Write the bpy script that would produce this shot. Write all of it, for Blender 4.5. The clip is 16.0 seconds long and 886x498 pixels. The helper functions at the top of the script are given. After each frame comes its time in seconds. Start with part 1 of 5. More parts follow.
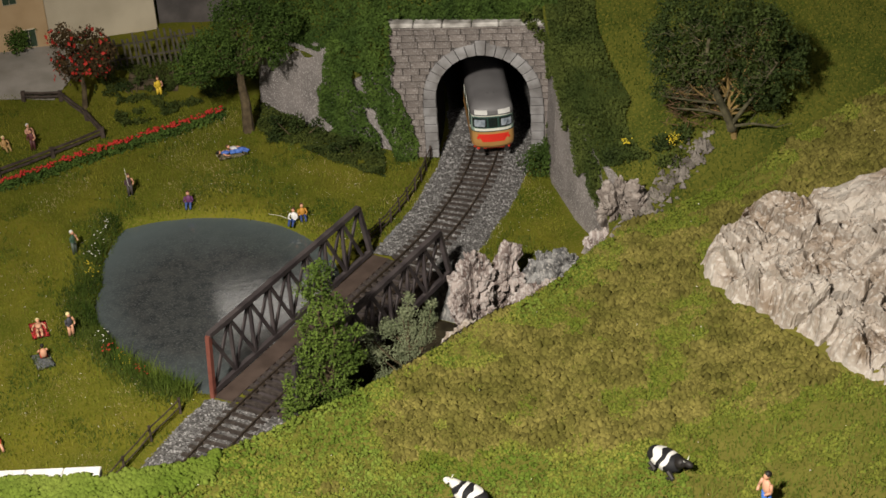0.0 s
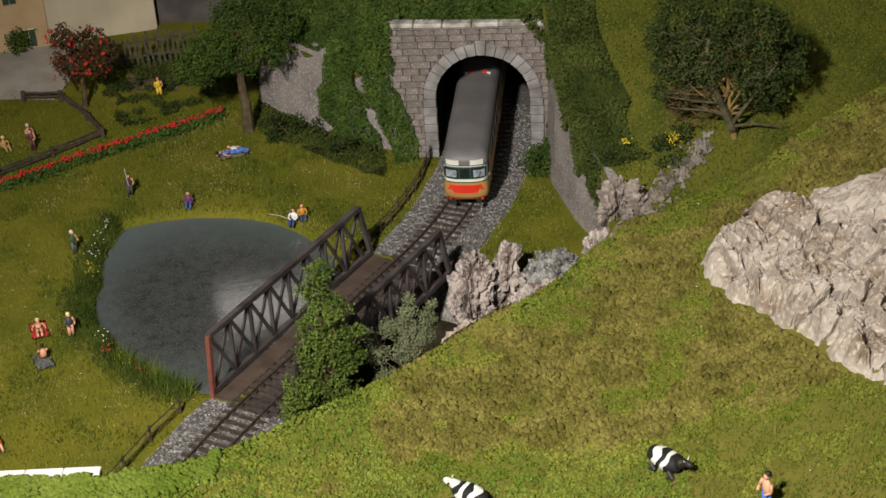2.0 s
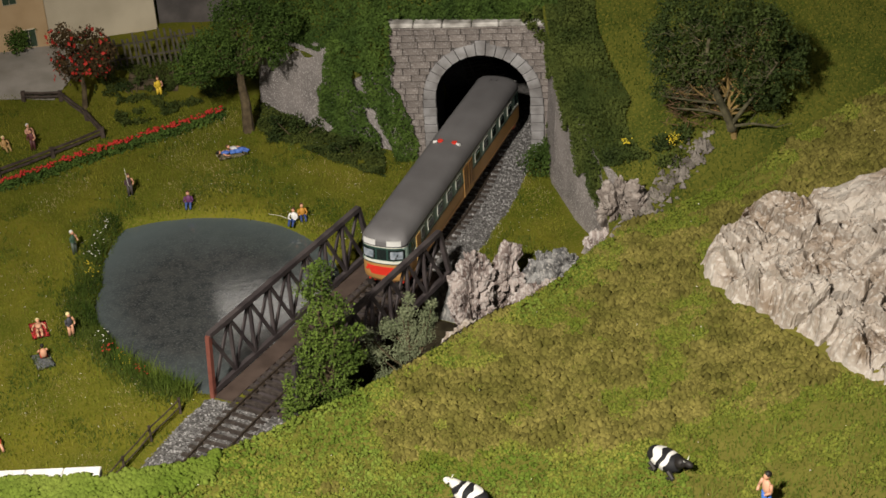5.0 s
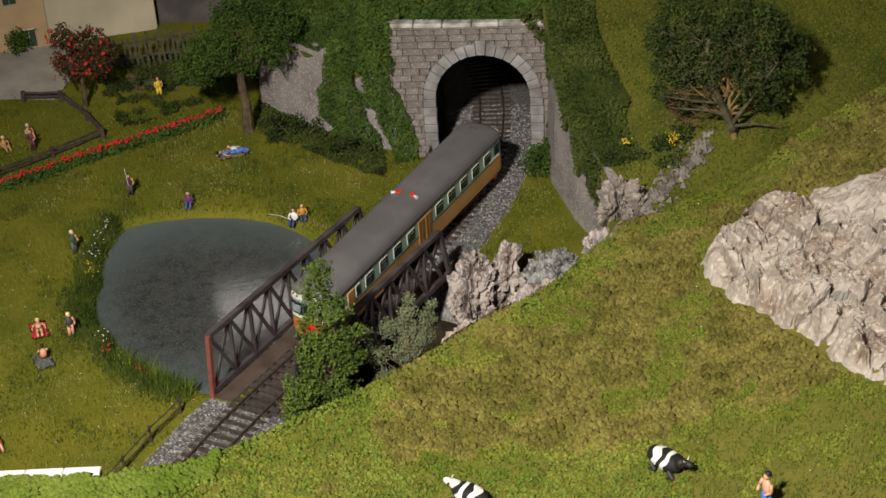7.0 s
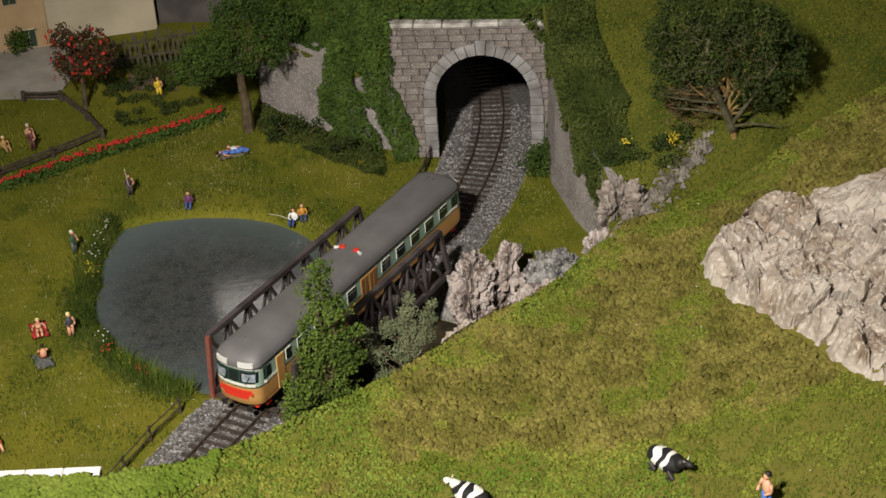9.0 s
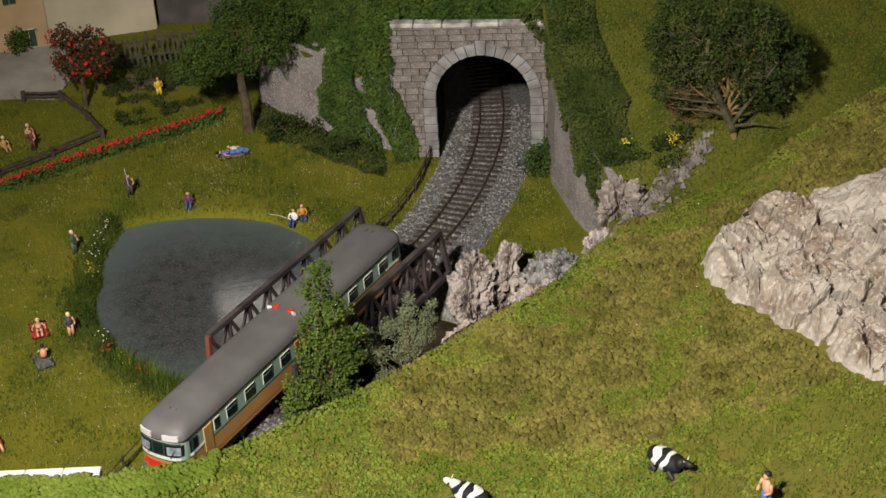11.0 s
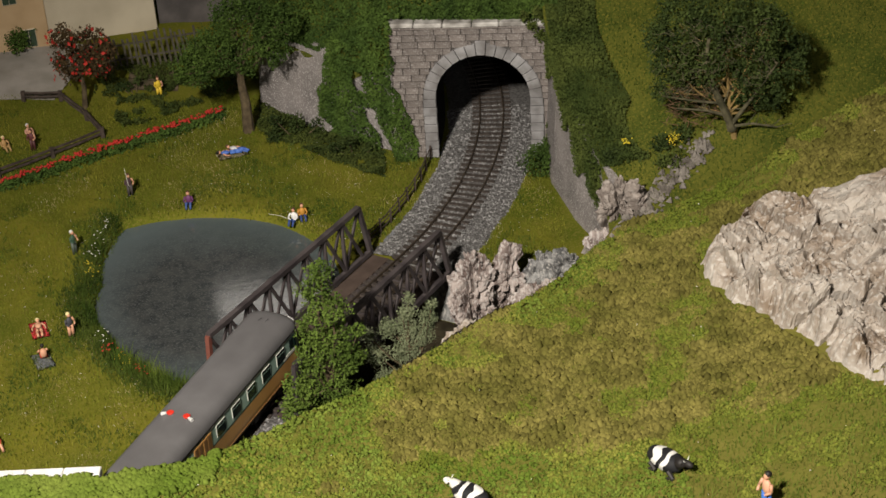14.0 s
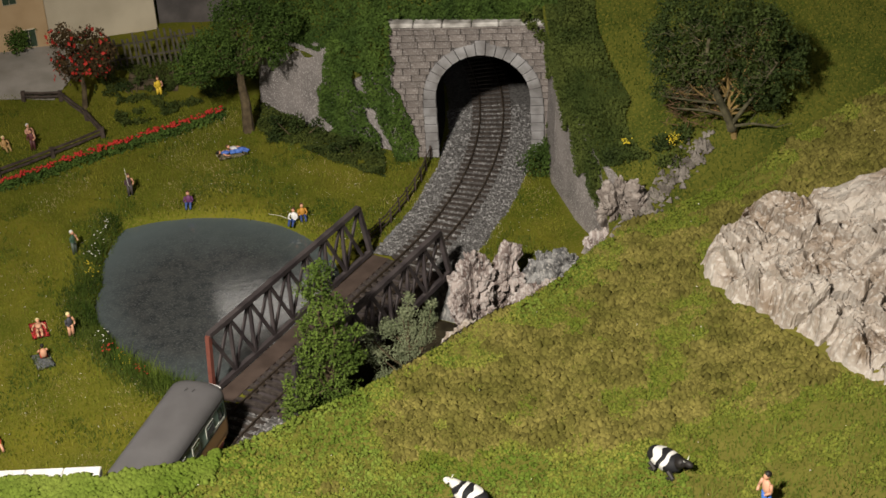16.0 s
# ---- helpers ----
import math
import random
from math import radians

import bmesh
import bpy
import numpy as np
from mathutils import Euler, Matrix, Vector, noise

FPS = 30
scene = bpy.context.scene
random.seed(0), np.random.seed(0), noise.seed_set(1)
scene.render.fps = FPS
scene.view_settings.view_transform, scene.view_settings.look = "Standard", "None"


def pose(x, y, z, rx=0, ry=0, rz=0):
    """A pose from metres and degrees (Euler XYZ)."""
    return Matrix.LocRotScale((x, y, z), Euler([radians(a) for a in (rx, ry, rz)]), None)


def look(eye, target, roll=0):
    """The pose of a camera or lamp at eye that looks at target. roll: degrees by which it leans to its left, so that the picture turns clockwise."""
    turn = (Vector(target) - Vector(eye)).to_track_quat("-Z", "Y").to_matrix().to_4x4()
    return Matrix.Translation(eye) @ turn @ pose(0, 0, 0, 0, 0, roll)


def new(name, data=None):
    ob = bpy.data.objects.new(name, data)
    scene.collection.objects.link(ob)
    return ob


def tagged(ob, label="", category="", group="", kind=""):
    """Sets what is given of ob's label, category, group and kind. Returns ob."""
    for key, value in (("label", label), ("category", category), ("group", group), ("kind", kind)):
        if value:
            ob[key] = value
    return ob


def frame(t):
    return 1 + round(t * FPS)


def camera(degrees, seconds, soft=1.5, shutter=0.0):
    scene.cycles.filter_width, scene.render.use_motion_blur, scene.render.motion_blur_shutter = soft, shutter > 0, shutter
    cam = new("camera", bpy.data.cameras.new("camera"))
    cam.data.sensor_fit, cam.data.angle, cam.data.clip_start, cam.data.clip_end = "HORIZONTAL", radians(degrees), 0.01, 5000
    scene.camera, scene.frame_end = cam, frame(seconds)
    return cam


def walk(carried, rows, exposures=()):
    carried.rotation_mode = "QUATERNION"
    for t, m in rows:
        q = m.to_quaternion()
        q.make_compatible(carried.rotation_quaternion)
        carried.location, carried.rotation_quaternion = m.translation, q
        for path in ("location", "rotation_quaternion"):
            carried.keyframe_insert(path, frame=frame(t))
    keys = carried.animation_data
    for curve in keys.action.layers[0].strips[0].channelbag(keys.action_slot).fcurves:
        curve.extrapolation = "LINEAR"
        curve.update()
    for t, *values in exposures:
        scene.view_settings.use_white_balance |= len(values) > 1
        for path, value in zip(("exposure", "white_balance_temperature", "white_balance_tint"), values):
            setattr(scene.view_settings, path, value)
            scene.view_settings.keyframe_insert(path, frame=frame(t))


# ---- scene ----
# Model railway layout near true size, fitted to the camera's view; numbers below are centimetres unless the name says
# otherwise.
CM = 0.01
EYE = Vector((0.0, -105.0, 65.69)) * CM
TILT = radians(31.348)
cam = camera(27.62, 16.0, soft=1.6)
AIM = EYE + Vector((0, math.cos(TILT), -math.sin(TILT)))
walk(cam, [(0.0, look(EYE, AIM, -3.79)), (16.0, look(EYE, AIM, -3.79))], exposures=[(0.0, 0.0), (16.0, 0.0)])

# ---- light: one spotlight beside the camera, an added fill lamp, and a dim room round it ----
world = bpy.data.worlds.new("room_air")
world.use_nodes = True
world.node_tree.nodes["Background"].inputs[0].default_value = (1.0, 0.93, 0.82, 1)
world.node_tree.nodes["Background"].inputs[1].default_value = 0.12
scene.world = world


def area_lamp(name, eye, target, size, watts, colour):
    data = bpy.data.lights.new(name, "AREA")
    data.shape, data.size, data.energy, data.color = "DISK", size * CM, watts, colour
    ob = new(name, data)
    ob.matrix_world = look(Vector(eye) * CM, Vector(target) * CM)
    return ob


def spot_lamp(name, eye, target, radius, degrees, watts, colour):
    data = bpy.data.lights.new(name, "SPOT")
    data.shadow_soft_size, data.spot_size, data.spot_blend, data.energy, data.color = radius * CM, radians(degrees), 1.0, watts, colour
    ob = new(name, data)
    ob.matrix_world = look(Vector(eye) * CM, Vector(target) * CM)
    return ob


spot_lamp("spotlight_main", (-34, -104, 96), (-2, -16, 0), 4, 53, 131.0, (1.0, 0.93, 0.82))
# unseen fill lamp, added to lift the tunnel floor and the railcar's side
area_lamp("room_lamp", (45, -230, 112), (0, 0, 0), 60, 6.0, (1.0, 0.95, 0.88))


# ---- small tools ----
def smooth(v, a, b):
    k = min(1.0, max(0.0, (v - a) / (b - a)))
    return k * k * (3 - 2 * k)


def mix(a, b, k):
    return a + (b - a) * k


def nz(x, y, z=0.0, s=1.0):
    return noise.noise(Vector((x * s, y * s, z * s)))


def finish(bm, shade):
    bmesh.ops.scale(bm, vec=(CM, CM, CM), verts=bm.verts)
    bmesh.ops.recalc_face_normals(bm, faces=bm.faces)
    me = bpy.data.meshes.new("mesh")
    if shade:
        for f in bm.faces:
            f.smooth = True
    bm.to_mesh(me)
    bm.free()
    return me


def part(name, bm, material, parent=None, label="", shade=False):
    """One bmesh, in centimetres, as one mesh object under its thing."""
    ob = new(name, finish(bm, shade))
    ob.data.materials.append(material)
    if parent:
        ob.parent = parent
    if label:
        ob["label"] = label
    return ob


def raw(name, verts, faces, material, parent=None, label="", shade=False):
    me = bpy.data.meshes.new("mesh")
    me.from_pydata([tuple(v) for v in np.asarray(verts, float) * CM], [], faces)
    me.materials.append(material)
    if shade:
        me.polygons.foreach_set("use_smooth", [True] * len(me.polygons))
    me.update()
    ob = new(name, me)
    if parent:
        ob.parent = parent
    if label:
        ob["label"] = label
    return ob


def thing(name, x, y, z, rz=0.0, label="", category="", group="", kind=""):
    ob = new(name)
    ob.empty_display_size = 0.01
    ob.matrix_world = pose(x * CM, y * CM, z * CM, 0, 0, rz)
    return tagged(ob, label, category, group, kind)


def B():
    return bmesh.new()


def box(bm, c, s, m=None, bevel=0.0):
    r = bmesh.ops.create_cube(bm, size=1.0)
    vs = r["verts"]
    bmesh.ops.scale(bm, vec=s, verts=vs)
    if bevel:
        es = list({e for v in vs for e in v.link_edges})
        r = bmesh.ops.bevel(bm, geom=es, offset=bevel, segments=1, affect="EDGES")
        vs = list({v for f in r["faces"] for v in f.verts} | {v for v in vs if v.is_valid})
    bmesh.ops.translate(bm, vec=c, verts=vs)
    if m is not None:
        bmesh.ops.transform(bm, matrix=m, verts=vs)
    return vs


def rod(bm, a, b, r0, r1=None, n=6):
    a, b = Vector(a), Vector(b)
    r1 = r0 if r1 is None else r1
    q = (b - a).to_track_quat("Z", "Y").to_matrix()
    rings = []
    for p, r in ((a, r0), (b, r1)):
        rings.append([bm.verts.new(p + q @ Vector((r * math.cos(2 * math.pi * i / n), r * math.sin(2 * math.pi * i / n), 0))) for i in range(n)])
    for i in range(n):
        bm.faces.new((rings[0][i], rings[0][(i + 1) % n], rings[1][(i + 1) % n], rings[1][i]))
    bm.faces.new(rings[0][::-1])
    bm.faces.new(rings[1])


def beam(bm, a, b, w, h, up=(0, 0, 1)):
    """A bar of section w by h from a to b."""
    a, b, up = Vector(a), Vector(b), Vector(up)
    d = (b - a).normalized()
    s = d.cross(up)
    s = s.normalized() if s.length > 1e-4 else Vector((1, 0, 0))
    u = s.cross(d)
    q = [[bm.verts.new(p + s * (i * w / 2) + u * (j * h / 2)) for i, j in ((-1, -1), (1, -1), (1, 1), (-1, 1))] for p in (a, b)]
    for i in range(4):
        bm.faces.new((q[0][i], q[0][(i + 1) % 4], q[1][(i + 1) % 4], q[1][i]))
    bm.faces.new(q[0][::-1])
    bm.faces.new(q[1])


def ball(bm, c, r, squash=(1, 1, 1), sub=2, rough=0.0, seed=0.0, freq=1.5):
    vs = bmesh.ops.create_icosphere(bm, subdivisions=sub, radius=1.0)["verts"]
    for v in vs:
        p = v.co.normalized()
        k = 1 + rough * noise.noise(p * freq + Vector((seed, seed * 1.7, 0)))
        v.co = Vector((p.x * squash[0], p.y * squash[1], p.z * squash[2])) * (r * k) + Vector(c)
    return vs


def sheet(nx, ny, fn):
    """A grid of (nx+1) by (ny+1) points fn(u, v)."""
    verts = [fn(i / nx, j / ny) for j in range(ny + 1) for i in range(nx + 1)]
    w = nx + 1
    faces = [(j * w + i, j * w + i + 1, (j + 1) * w + i + 1, (j + 1) * w + i) for j in range(ny) for i in range(nx)]
    return verts, faces


# ---- materials ----
def material(name, a, b, scale=2.0, rough=0.8, bump=0.0, fine=None, metal=0.0, c=None, spec=0.3, island=0.0, detail=5.0, contrast=(0.35, 0.65), relief=0.0006, stretch=None):
    """Two colours mixed by a noise (scale: per centimetre), speckled by a finer one, with relief; island: change from piece to piece."""
    m = bpy.data.materials.new(name)
    m.use_nodes = True
    nt = m.node_tree
    N, Lk = nt.nodes, nt.links
    bsdf = N["Principled BSDF"]
    bsdf.inputs["Roughness"].default_value = rough
    bsdf.inputs["Metallic"].default_value = metal
    bsdf.inputs["Specular IOR Level"].default_value = spec
    co = N.new("ShaderNodeTexCoord")
    n1 = N.new("ShaderNodeTexNoise")
    n1.inputs["Scale"].default_value = scale * 100
    n1.inputs["Detail"].default_value = detail
    where = co.outputs["Object"]
    if stretch:
        mp = N.new("ShaderNodeMapping")
        mp.inputs["Scale"].default_value = stretch
        Lk.new(where, mp.inputs["Vector"])
        where = mp.outputs["Vector"]
    Lk.new(where, n1.inputs["Vector"])
    r1 = N.new("ShaderNodeValToRGB")
    r1.color_ramp.elements[0].position, r1.color_ramp.elements[1].position = contrast
    r1.color_ramp.elements[0].color, r1.color_ramp.elements[1].color = (*a, 1), (*b, 1)
    Lk.new(n1.outputs["Fac"], r1.inputs["Fac"])
    out = r1.outputs["Color"]
    n2 = N.new("ShaderNodeTexNoise")
    n2.inputs["Scale"].default_value = (fine or scale * 9) * 100
    n2.inputs["Detail"].default_value = 3
    Lk.new(where, n2.inputs["Vector"])
    if c:
        r2 = N.new("ShaderNodeValToRGB")
        r2.color_ramp.elements[0].position, r2.color_ramp.elements[1].position = 0.5, 0.68
        mx = N.new("ShaderNodeMix")
        mx.data_type = "RGBA"
        Lk.new(n2.outputs["Fac"], r2.inputs["Fac"])
        Lk.new(r2.outputs["Color"], mx.inputs["Factor"])
        Lk.new(out, mx.inputs["A"])
        mx.inputs["B"].default_value = (*c, 1)
        out = mx.outputs["Result"]
    if island:
        geo, obi = N.new("ShaderNodeNewGeometry"), N.new("ShaderNodeObjectInfo")
        add = N.new("ShaderNodeMath")
        add.operation = "ADD"
        Lk.new(geo.outputs["Random Per Island"], add.inputs[0])
        Lk.new(obi.outputs["Random"], add.inputs[1])
        mr = N.new("ShaderNodeMapRange")
        mr.inputs["From Max"].default_value = 2.0
        mr.inputs["To Min"].default_value, mr.inputs["To Max"].default_value = 1 - island, 1 + island
        Lk.new(add.outputs[0], mr.inputs["Value"])
        hsv = N.new("ShaderNodeHueSaturation")
        Lk.new(mr.outputs["Result"], hsv.inputs["Value"])
        Lk.new(out, hsv.inputs["Color"])
        out = hsv.outputs["Color"]
    Lk.new(out, bsdf.inputs["Base Color"])
    if bump:
        bp = N.new("ShaderNodeBump")
        bp.inputs["Strength"].default_value = bump
        bp.inputs["Distance"].default_value = relief
        Lk.new(n2.outputs["Fac"], bp.inputs["Height"])
        Lk.new(bp.outputs["Normal"], bsdf.inputs["Normal"])
    return m


def plain(name, col, rough=0.5, metal=0.0, spec=0.4):
    return material(name, tuple(v * 0.9 for v in col), col, 1.2, rough, 0.05, metal=metal, spec=spec)


def glow(name, col, strength):
    m = plain(name, col)
    b = m.node_tree.nodes["Principled BSDF"]
    b.inputs["Emission Color"].default_value, b.inputs["Emission Strength"].default_value = (*col, 1), strength
    return m


M = dict(
    meadow=material("meadow_grass", (0.07, 0.09, 0.009), (0.15, 0.142, 0.016), 0.16, 0.95, 0.9, fine=7, c=(0.16, 0.14, 0.03), spec=0.05),
    hill=material("hill_turf", (0.1, 0.114, 0.017), (0.162, 0.148, 0.033), 0.22, 0.95, 1.0, fine=6, c=(0.16, 0.14, 0.035), spec=0.05),
    slope=material("slope_grass", (0.042, 0.056, 0.009), (0.085, 0.09, 0.015), 0.25, 0.95, 0.8, fine=6, c=(0.13, 0.12, 0.02), spec=0.05),
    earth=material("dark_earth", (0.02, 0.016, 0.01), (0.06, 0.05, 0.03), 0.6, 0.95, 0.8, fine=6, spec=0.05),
    stone=material("portal_stone", (0.10, 0.084, 0.078), (0.21, 0.183, 0.168), 0.45, 0.9, 0.8, fine=7, island=0.3, c=(0.29, 0.265, 0.255), spec=0.12),
    ring=material("arch_stone", (0.14, 0.132, 0.13), (0.265, 0.258, 0.262), 0.8, 0.9, 0.7, fine=7, island=0.25, spec=0.12),
    mortar=material("mortar", (0.08, 0.073, 0.068), (0.15, 0.137, 0.13), 2, 0.95, 0.5, spec=0.1),
    coping=material("coping_stone", (0.19, 0.175, 0.16), (0.52, 0.495, 0.47), 1.1, 0.85, 0.5, fine=10, spec=0.2),
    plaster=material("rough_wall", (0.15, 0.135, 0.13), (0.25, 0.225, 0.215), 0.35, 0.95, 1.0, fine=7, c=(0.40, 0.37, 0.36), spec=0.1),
    # near-black colour that stands in for the shade inside the tunnel
    tunnel_shade=material("tunnel_lining", (0.006, 0.006, 0.006), (0.012, 0.012, 0.012), 1, 0.95, 0.4, spec=0.05),
    ballast=material("ballast", (0.055, 0.052, 0.05), (0.15, 0.143, 0.14), 5, 0.9, 1.0, fine=12, spec=0.15),
    gravel=material("ballast_stone", (0.09, 0.086, 0.084), (0.34, 0.33, 0.328), 3, 0.9, 0.2, island=0.7, spec=0.2),
    sleeper=material("sleeper_wood", (0.03, 0.024, 0.021), (0.068, 0.055, 0.048), 4, 0.8, 0.4, island=0.25, spec=0.2),
    rail=material("rusty_rail", (0.035, 0.026, 0.02), (0.075, 0.056, 0.04), 3, 0.5, 0.2, metal=0.3, spec=0.3),
    iron=material("bridge_iron", (0.035, 0.028, 0.03), (0.075, 0.062, 0.062), 0.8, 0.6, 0.3, fine=8, spec=0.35),
    rust=material("rusty_post", (0.13, 0.04, 0.03), (0.2, 0.07, 0.05), 1, 0.7, 0.3),
    deck=material("bridge_deck", (0.05, 0.034, 0.027), (0.08, 0.056, 0.045), 0.8, 0.75, 0.3, fine=8),
    # mixed stone tones; the dark ones also stand in for shaded crevices
    rock=material("plaster_rock", (0.22, 0.165, 0.12), (0.43, 0.385, 0.34), 0.3, 0.9, 0.7, fine=3.2, c=(0.50, 0.46, 0.42), spec=0.1, contrast=(0.34, 0.62), relief=0.0012, detail=9),
    pinkrock=material("pinkish_rock", (0.15, 0.112, 0.10), (0.42, 0.36, 0.335), 1.0, 0.9, 0.8, fine=4.0, c=(0.52, 0.48, 0.46), spec=0.1, contrast=(0.36, 0.58), relief=0.0014, detail=9, stretch=(1.5, 1.5, 0.5)),
    rockd=material("grey_rock", (0.10, 0.10, 0.10), (0.30, 0.295, 0.29), 0.9, 0.9, 0.8, fine=4.0, c=(0.42, 0.40, 0.38), spec=0.1, contrast=(0.38, 0.6), relief=0.0014, detail=9, stretch=(1.4, 1.4, 0.6)),
    rockface=material("gully_rock", (0.14, 0.115, 0.10), (0.33, 0.285, 0.255), 0.9, 0.9, 0.8, fine=3.0, c=(0.36, 0.32, 0.29), spec=0.1, relief=0.0015, detail=8),
    rubble=material("brownish_rubble", (0.11, 0.095, 0.08), (0.29, 0.26, 0.23), 1.2, 0.9, 0.8, fine=5, spec=0.1, island=0.4),
    wood=material("bark", (0.05, 0.035, 0.02), (0.12, 0.09, 0.05), 2, 0.9, 0.5),
)


def water_material():
    """Dark cast resin, milky towards its banks."""
    m = material("pond_water", (0.03, 0.033, 0.035), (0.052, 0.055, 0.054), 1.2, 0.07, 0.0, spec=0.5, fine=7, c=(0.075, 0.08, 0.078))
    nt = m.node_tree
    N, Lk = nt.nodes, nt.links
    bsdf = N["Principled BSDF"]
    co = N.new("ShaderNodeTexCoord")
    mp = N.new("ShaderNodeMapping")
    mp.inputs["Location"].default_value = (1.35, -0.15, 0.0)
    mp.inputs["Scale"].default_value = (9.5, 8.2, 9.0)
    Lk.new(co.outputs["Object"], mp.inputs["Vector"])
    warp, add = N.new("ShaderNodeTexNoise"), N.new("ShaderNodeVectorMath")
    warp.inputs["Scale"].default_value = 22
    sc = N.new("ShaderNodeVectorMath")
    sc.operation = "SCALE"
    sc.inputs["Scale"].default_value = 0.35
    Lk.new(co.outputs["Object"], warp.inputs["Vector"])
    Lk.new(warp.outputs["Color"], sc.inputs[0])
    Lk.new(mp.outputs["Vector"], add.inputs[0])
    Lk.new(sc.outputs["Vector"], add.inputs[1])
    ln = N.new("ShaderNodeVectorMath")
    ln.operation = "LENGTH"
    Lk.new(add.outputs["Vector"], ln.inputs[0])
    rp = N.new("ShaderNodeValToRGB")
    rp.color_ramp.elements[0].position, rp.color_ramp.elements[1].position = 0.5, 1.15
    rp.color_ramp.elements[0].color, rp.color_ramp.elements[1].color = (0, 0, 0, 1), (1, 1, 1, 1)
    Lk.new(ln.outputs["Value"], rp.inputs["Fac"])
    mx = N.new("ShaderNodeMix")
    mx.data_type = "RGBA"
    Lk.new(rp.outputs["Color"], mx.inputs["Factor"])
    Lk.new(bsdf.inputs["Base Color"].links[0].from_socket, mx.inputs["A"])
    mx.inputs["B"].default_value = (0.09, 0.112, 0.115, 1)
    Lk.new(mx.outputs["Result"], bsdf.inputs["Base Color"])
    bp, n = N.new("ShaderNodeBump"), N.new("ShaderNodeTexNoise")
    n.inputs["Scale"].default_value = 170
    n.inputs["Detail"].default_value = 5
    bp.inputs["Strength"].default_value, bp.inputs["Distance"].default_value = 0.03, 0.001
    Lk.new(co.outputs["Object"], n.inputs["Vector"])
    Lk.new(n.outputs["Fac"], bp.inputs["Height"])
    Lk.new(bp.outputs["Normal"], bsdf.inputs["Normal"])
    return m


M["water"] = water_material()

# ---- plan: the track ----
BRIDGE = Vector((-7.35, -6.25, 0))
HEAD = radians(57.7)
ALONG, ACROSS = Vector((math.cos(HEAD), math.sin(HEAD), 0)), Vector((math.sin(HEAD), -math.cos(HEAD), 0))
BEND, RADIUS = 9.2, 46.0


def track(s):
    """Point and heading of the centre line s centimetres past the middle of the bridge."""
    if s < -7.5:
        k = s + 7.5
        return BRIDGE + ALONG * s + ACROSS * (0.0062 * k * k), HEAD - math.atan(0.0124 * k)
    if s <= BEND:
        return BRIDGE + ALONG * s, HEAD
    a = (s - BEND) / RADIUS
    c = BRIDGE + ALONG * BEND - ACROSS * RADIUS
    return c + Vector((math.sin(HEAD + a), -math.cos(HEAD + a), 0)) * RADIUS, HEAD + a


def bridge_frame(x, y):
    d = Vector((x, y, 0)) - BRIDGE
    return d.dot(ALONG), d.dot(ACROSS)


# ---- plan: the ground ----
POND = (-16.0, -0.3)
POND_R = [(0, 8.5), (45, 9.6), (92, 11.3), (125, 12.8), (140, 10.6), (160, 8.5), (214, 7.6), (247, 9.1), (274, 11.2), (315, 11.0), (360, 8.5)]


def pond_edge(angle):
    return float(np.interp(math.degrees(angle) % 360, [a for a, _ in POND_R], [r for _, r in POND_R]))


def ground_z(x, y):
    z = -0.5
    d = (x + 33.5) * -0.555 + (y - 16.3) * 0.832
    z += 2.8 * smooth(d, 0.5, 22)
    z += 0.12 * nz(x, y, 0, 0.35) + 0.05 * nz(x, y, 3, 1.3)
    dx, dy = x - POND[0], y - POND[1]
    k = math.hypot(dx, dy) / pond_edge(math.atan2(dy, dx))
    z -= 2.2 * (1 - smooth(k, 0.86, 1.08))
    a, c = bridge_frame(x, y)
    cut = smooth(c, -1.0, 2.0) * smooth(c, 34, 22) * smooth(a, -11.2, -9.8) * smooth(a, 11.5 + 0.25 * c, 9.3 + 0.25 * c)
    z -= 3.8 * cut
    return z


def hill_z(x, y):
    z = 4.8 + 0.0062 * max(0.0, x) ** 2
    z += 1.4 * math.exp(-((x + 19) ** 2 + (y + 29) ** 2) / 60)
    z += 0.02 * max(0.0, -30 - y) + 1.0 * smooth(-31 - y, 0, 5) * smooth(-x, 17, 22)
    return z + 0.25 * nz(x, y, 5, 0.18) + 0.1 * nz(x, y, 9, 0.6)


def slope_z(x, y):
    z = 7 + 0.5 * (y - 4) + 0.1 * (x - 20)
    z -= float(np.interp(x, [-14.2, -8.7, -2.6, 3.0], [10.2, 7.2, 1.0, 0.0]))
    return z + 0.35 * nz(x, y, 2, 0.12) + 0.1 * nz(x, y, 7, 0.7)


def build_ground():
    v, f = sheet(260, 250, lambda u, w: (-70 + 140 * u, -60 + 135 * w, ground_z(-70 + 140 * u, -60 + 135 * w)))
    ob = raw("ground", v, f, M["meadow"], shade=True)
    tagged(ob, "short yellowish green static grass of the model meadow", "meadow", kind="structure")
    w = POND
    n = 72
    verts = [(w[0], w[1], -1.05)]
    for r in (0.5, 1.06):
        verts += [(w[0] + r * pond_edge(i * 2 * math.pi / n) * math.cos(i * 2 * math.pi / n), w[1] + r * pond_edge(i * 2 * math.pi / n) * math.sin(i * 2 * math.pi / n), -1.05) for i in range(n)]
    faces = [(0, 1 + i, 1 + (i + 1) % n) for i in range(n)] + [(1 + i, 1 + n + i, 1 + n + (i + 1) % n, 1 + (i + 1) % n) for i in range(n)]
    tagged(raw("water", verts, faces, M["water"], shade=True), "dark still pond water with a milky rim", "pond", kind="structure")


build_ground()

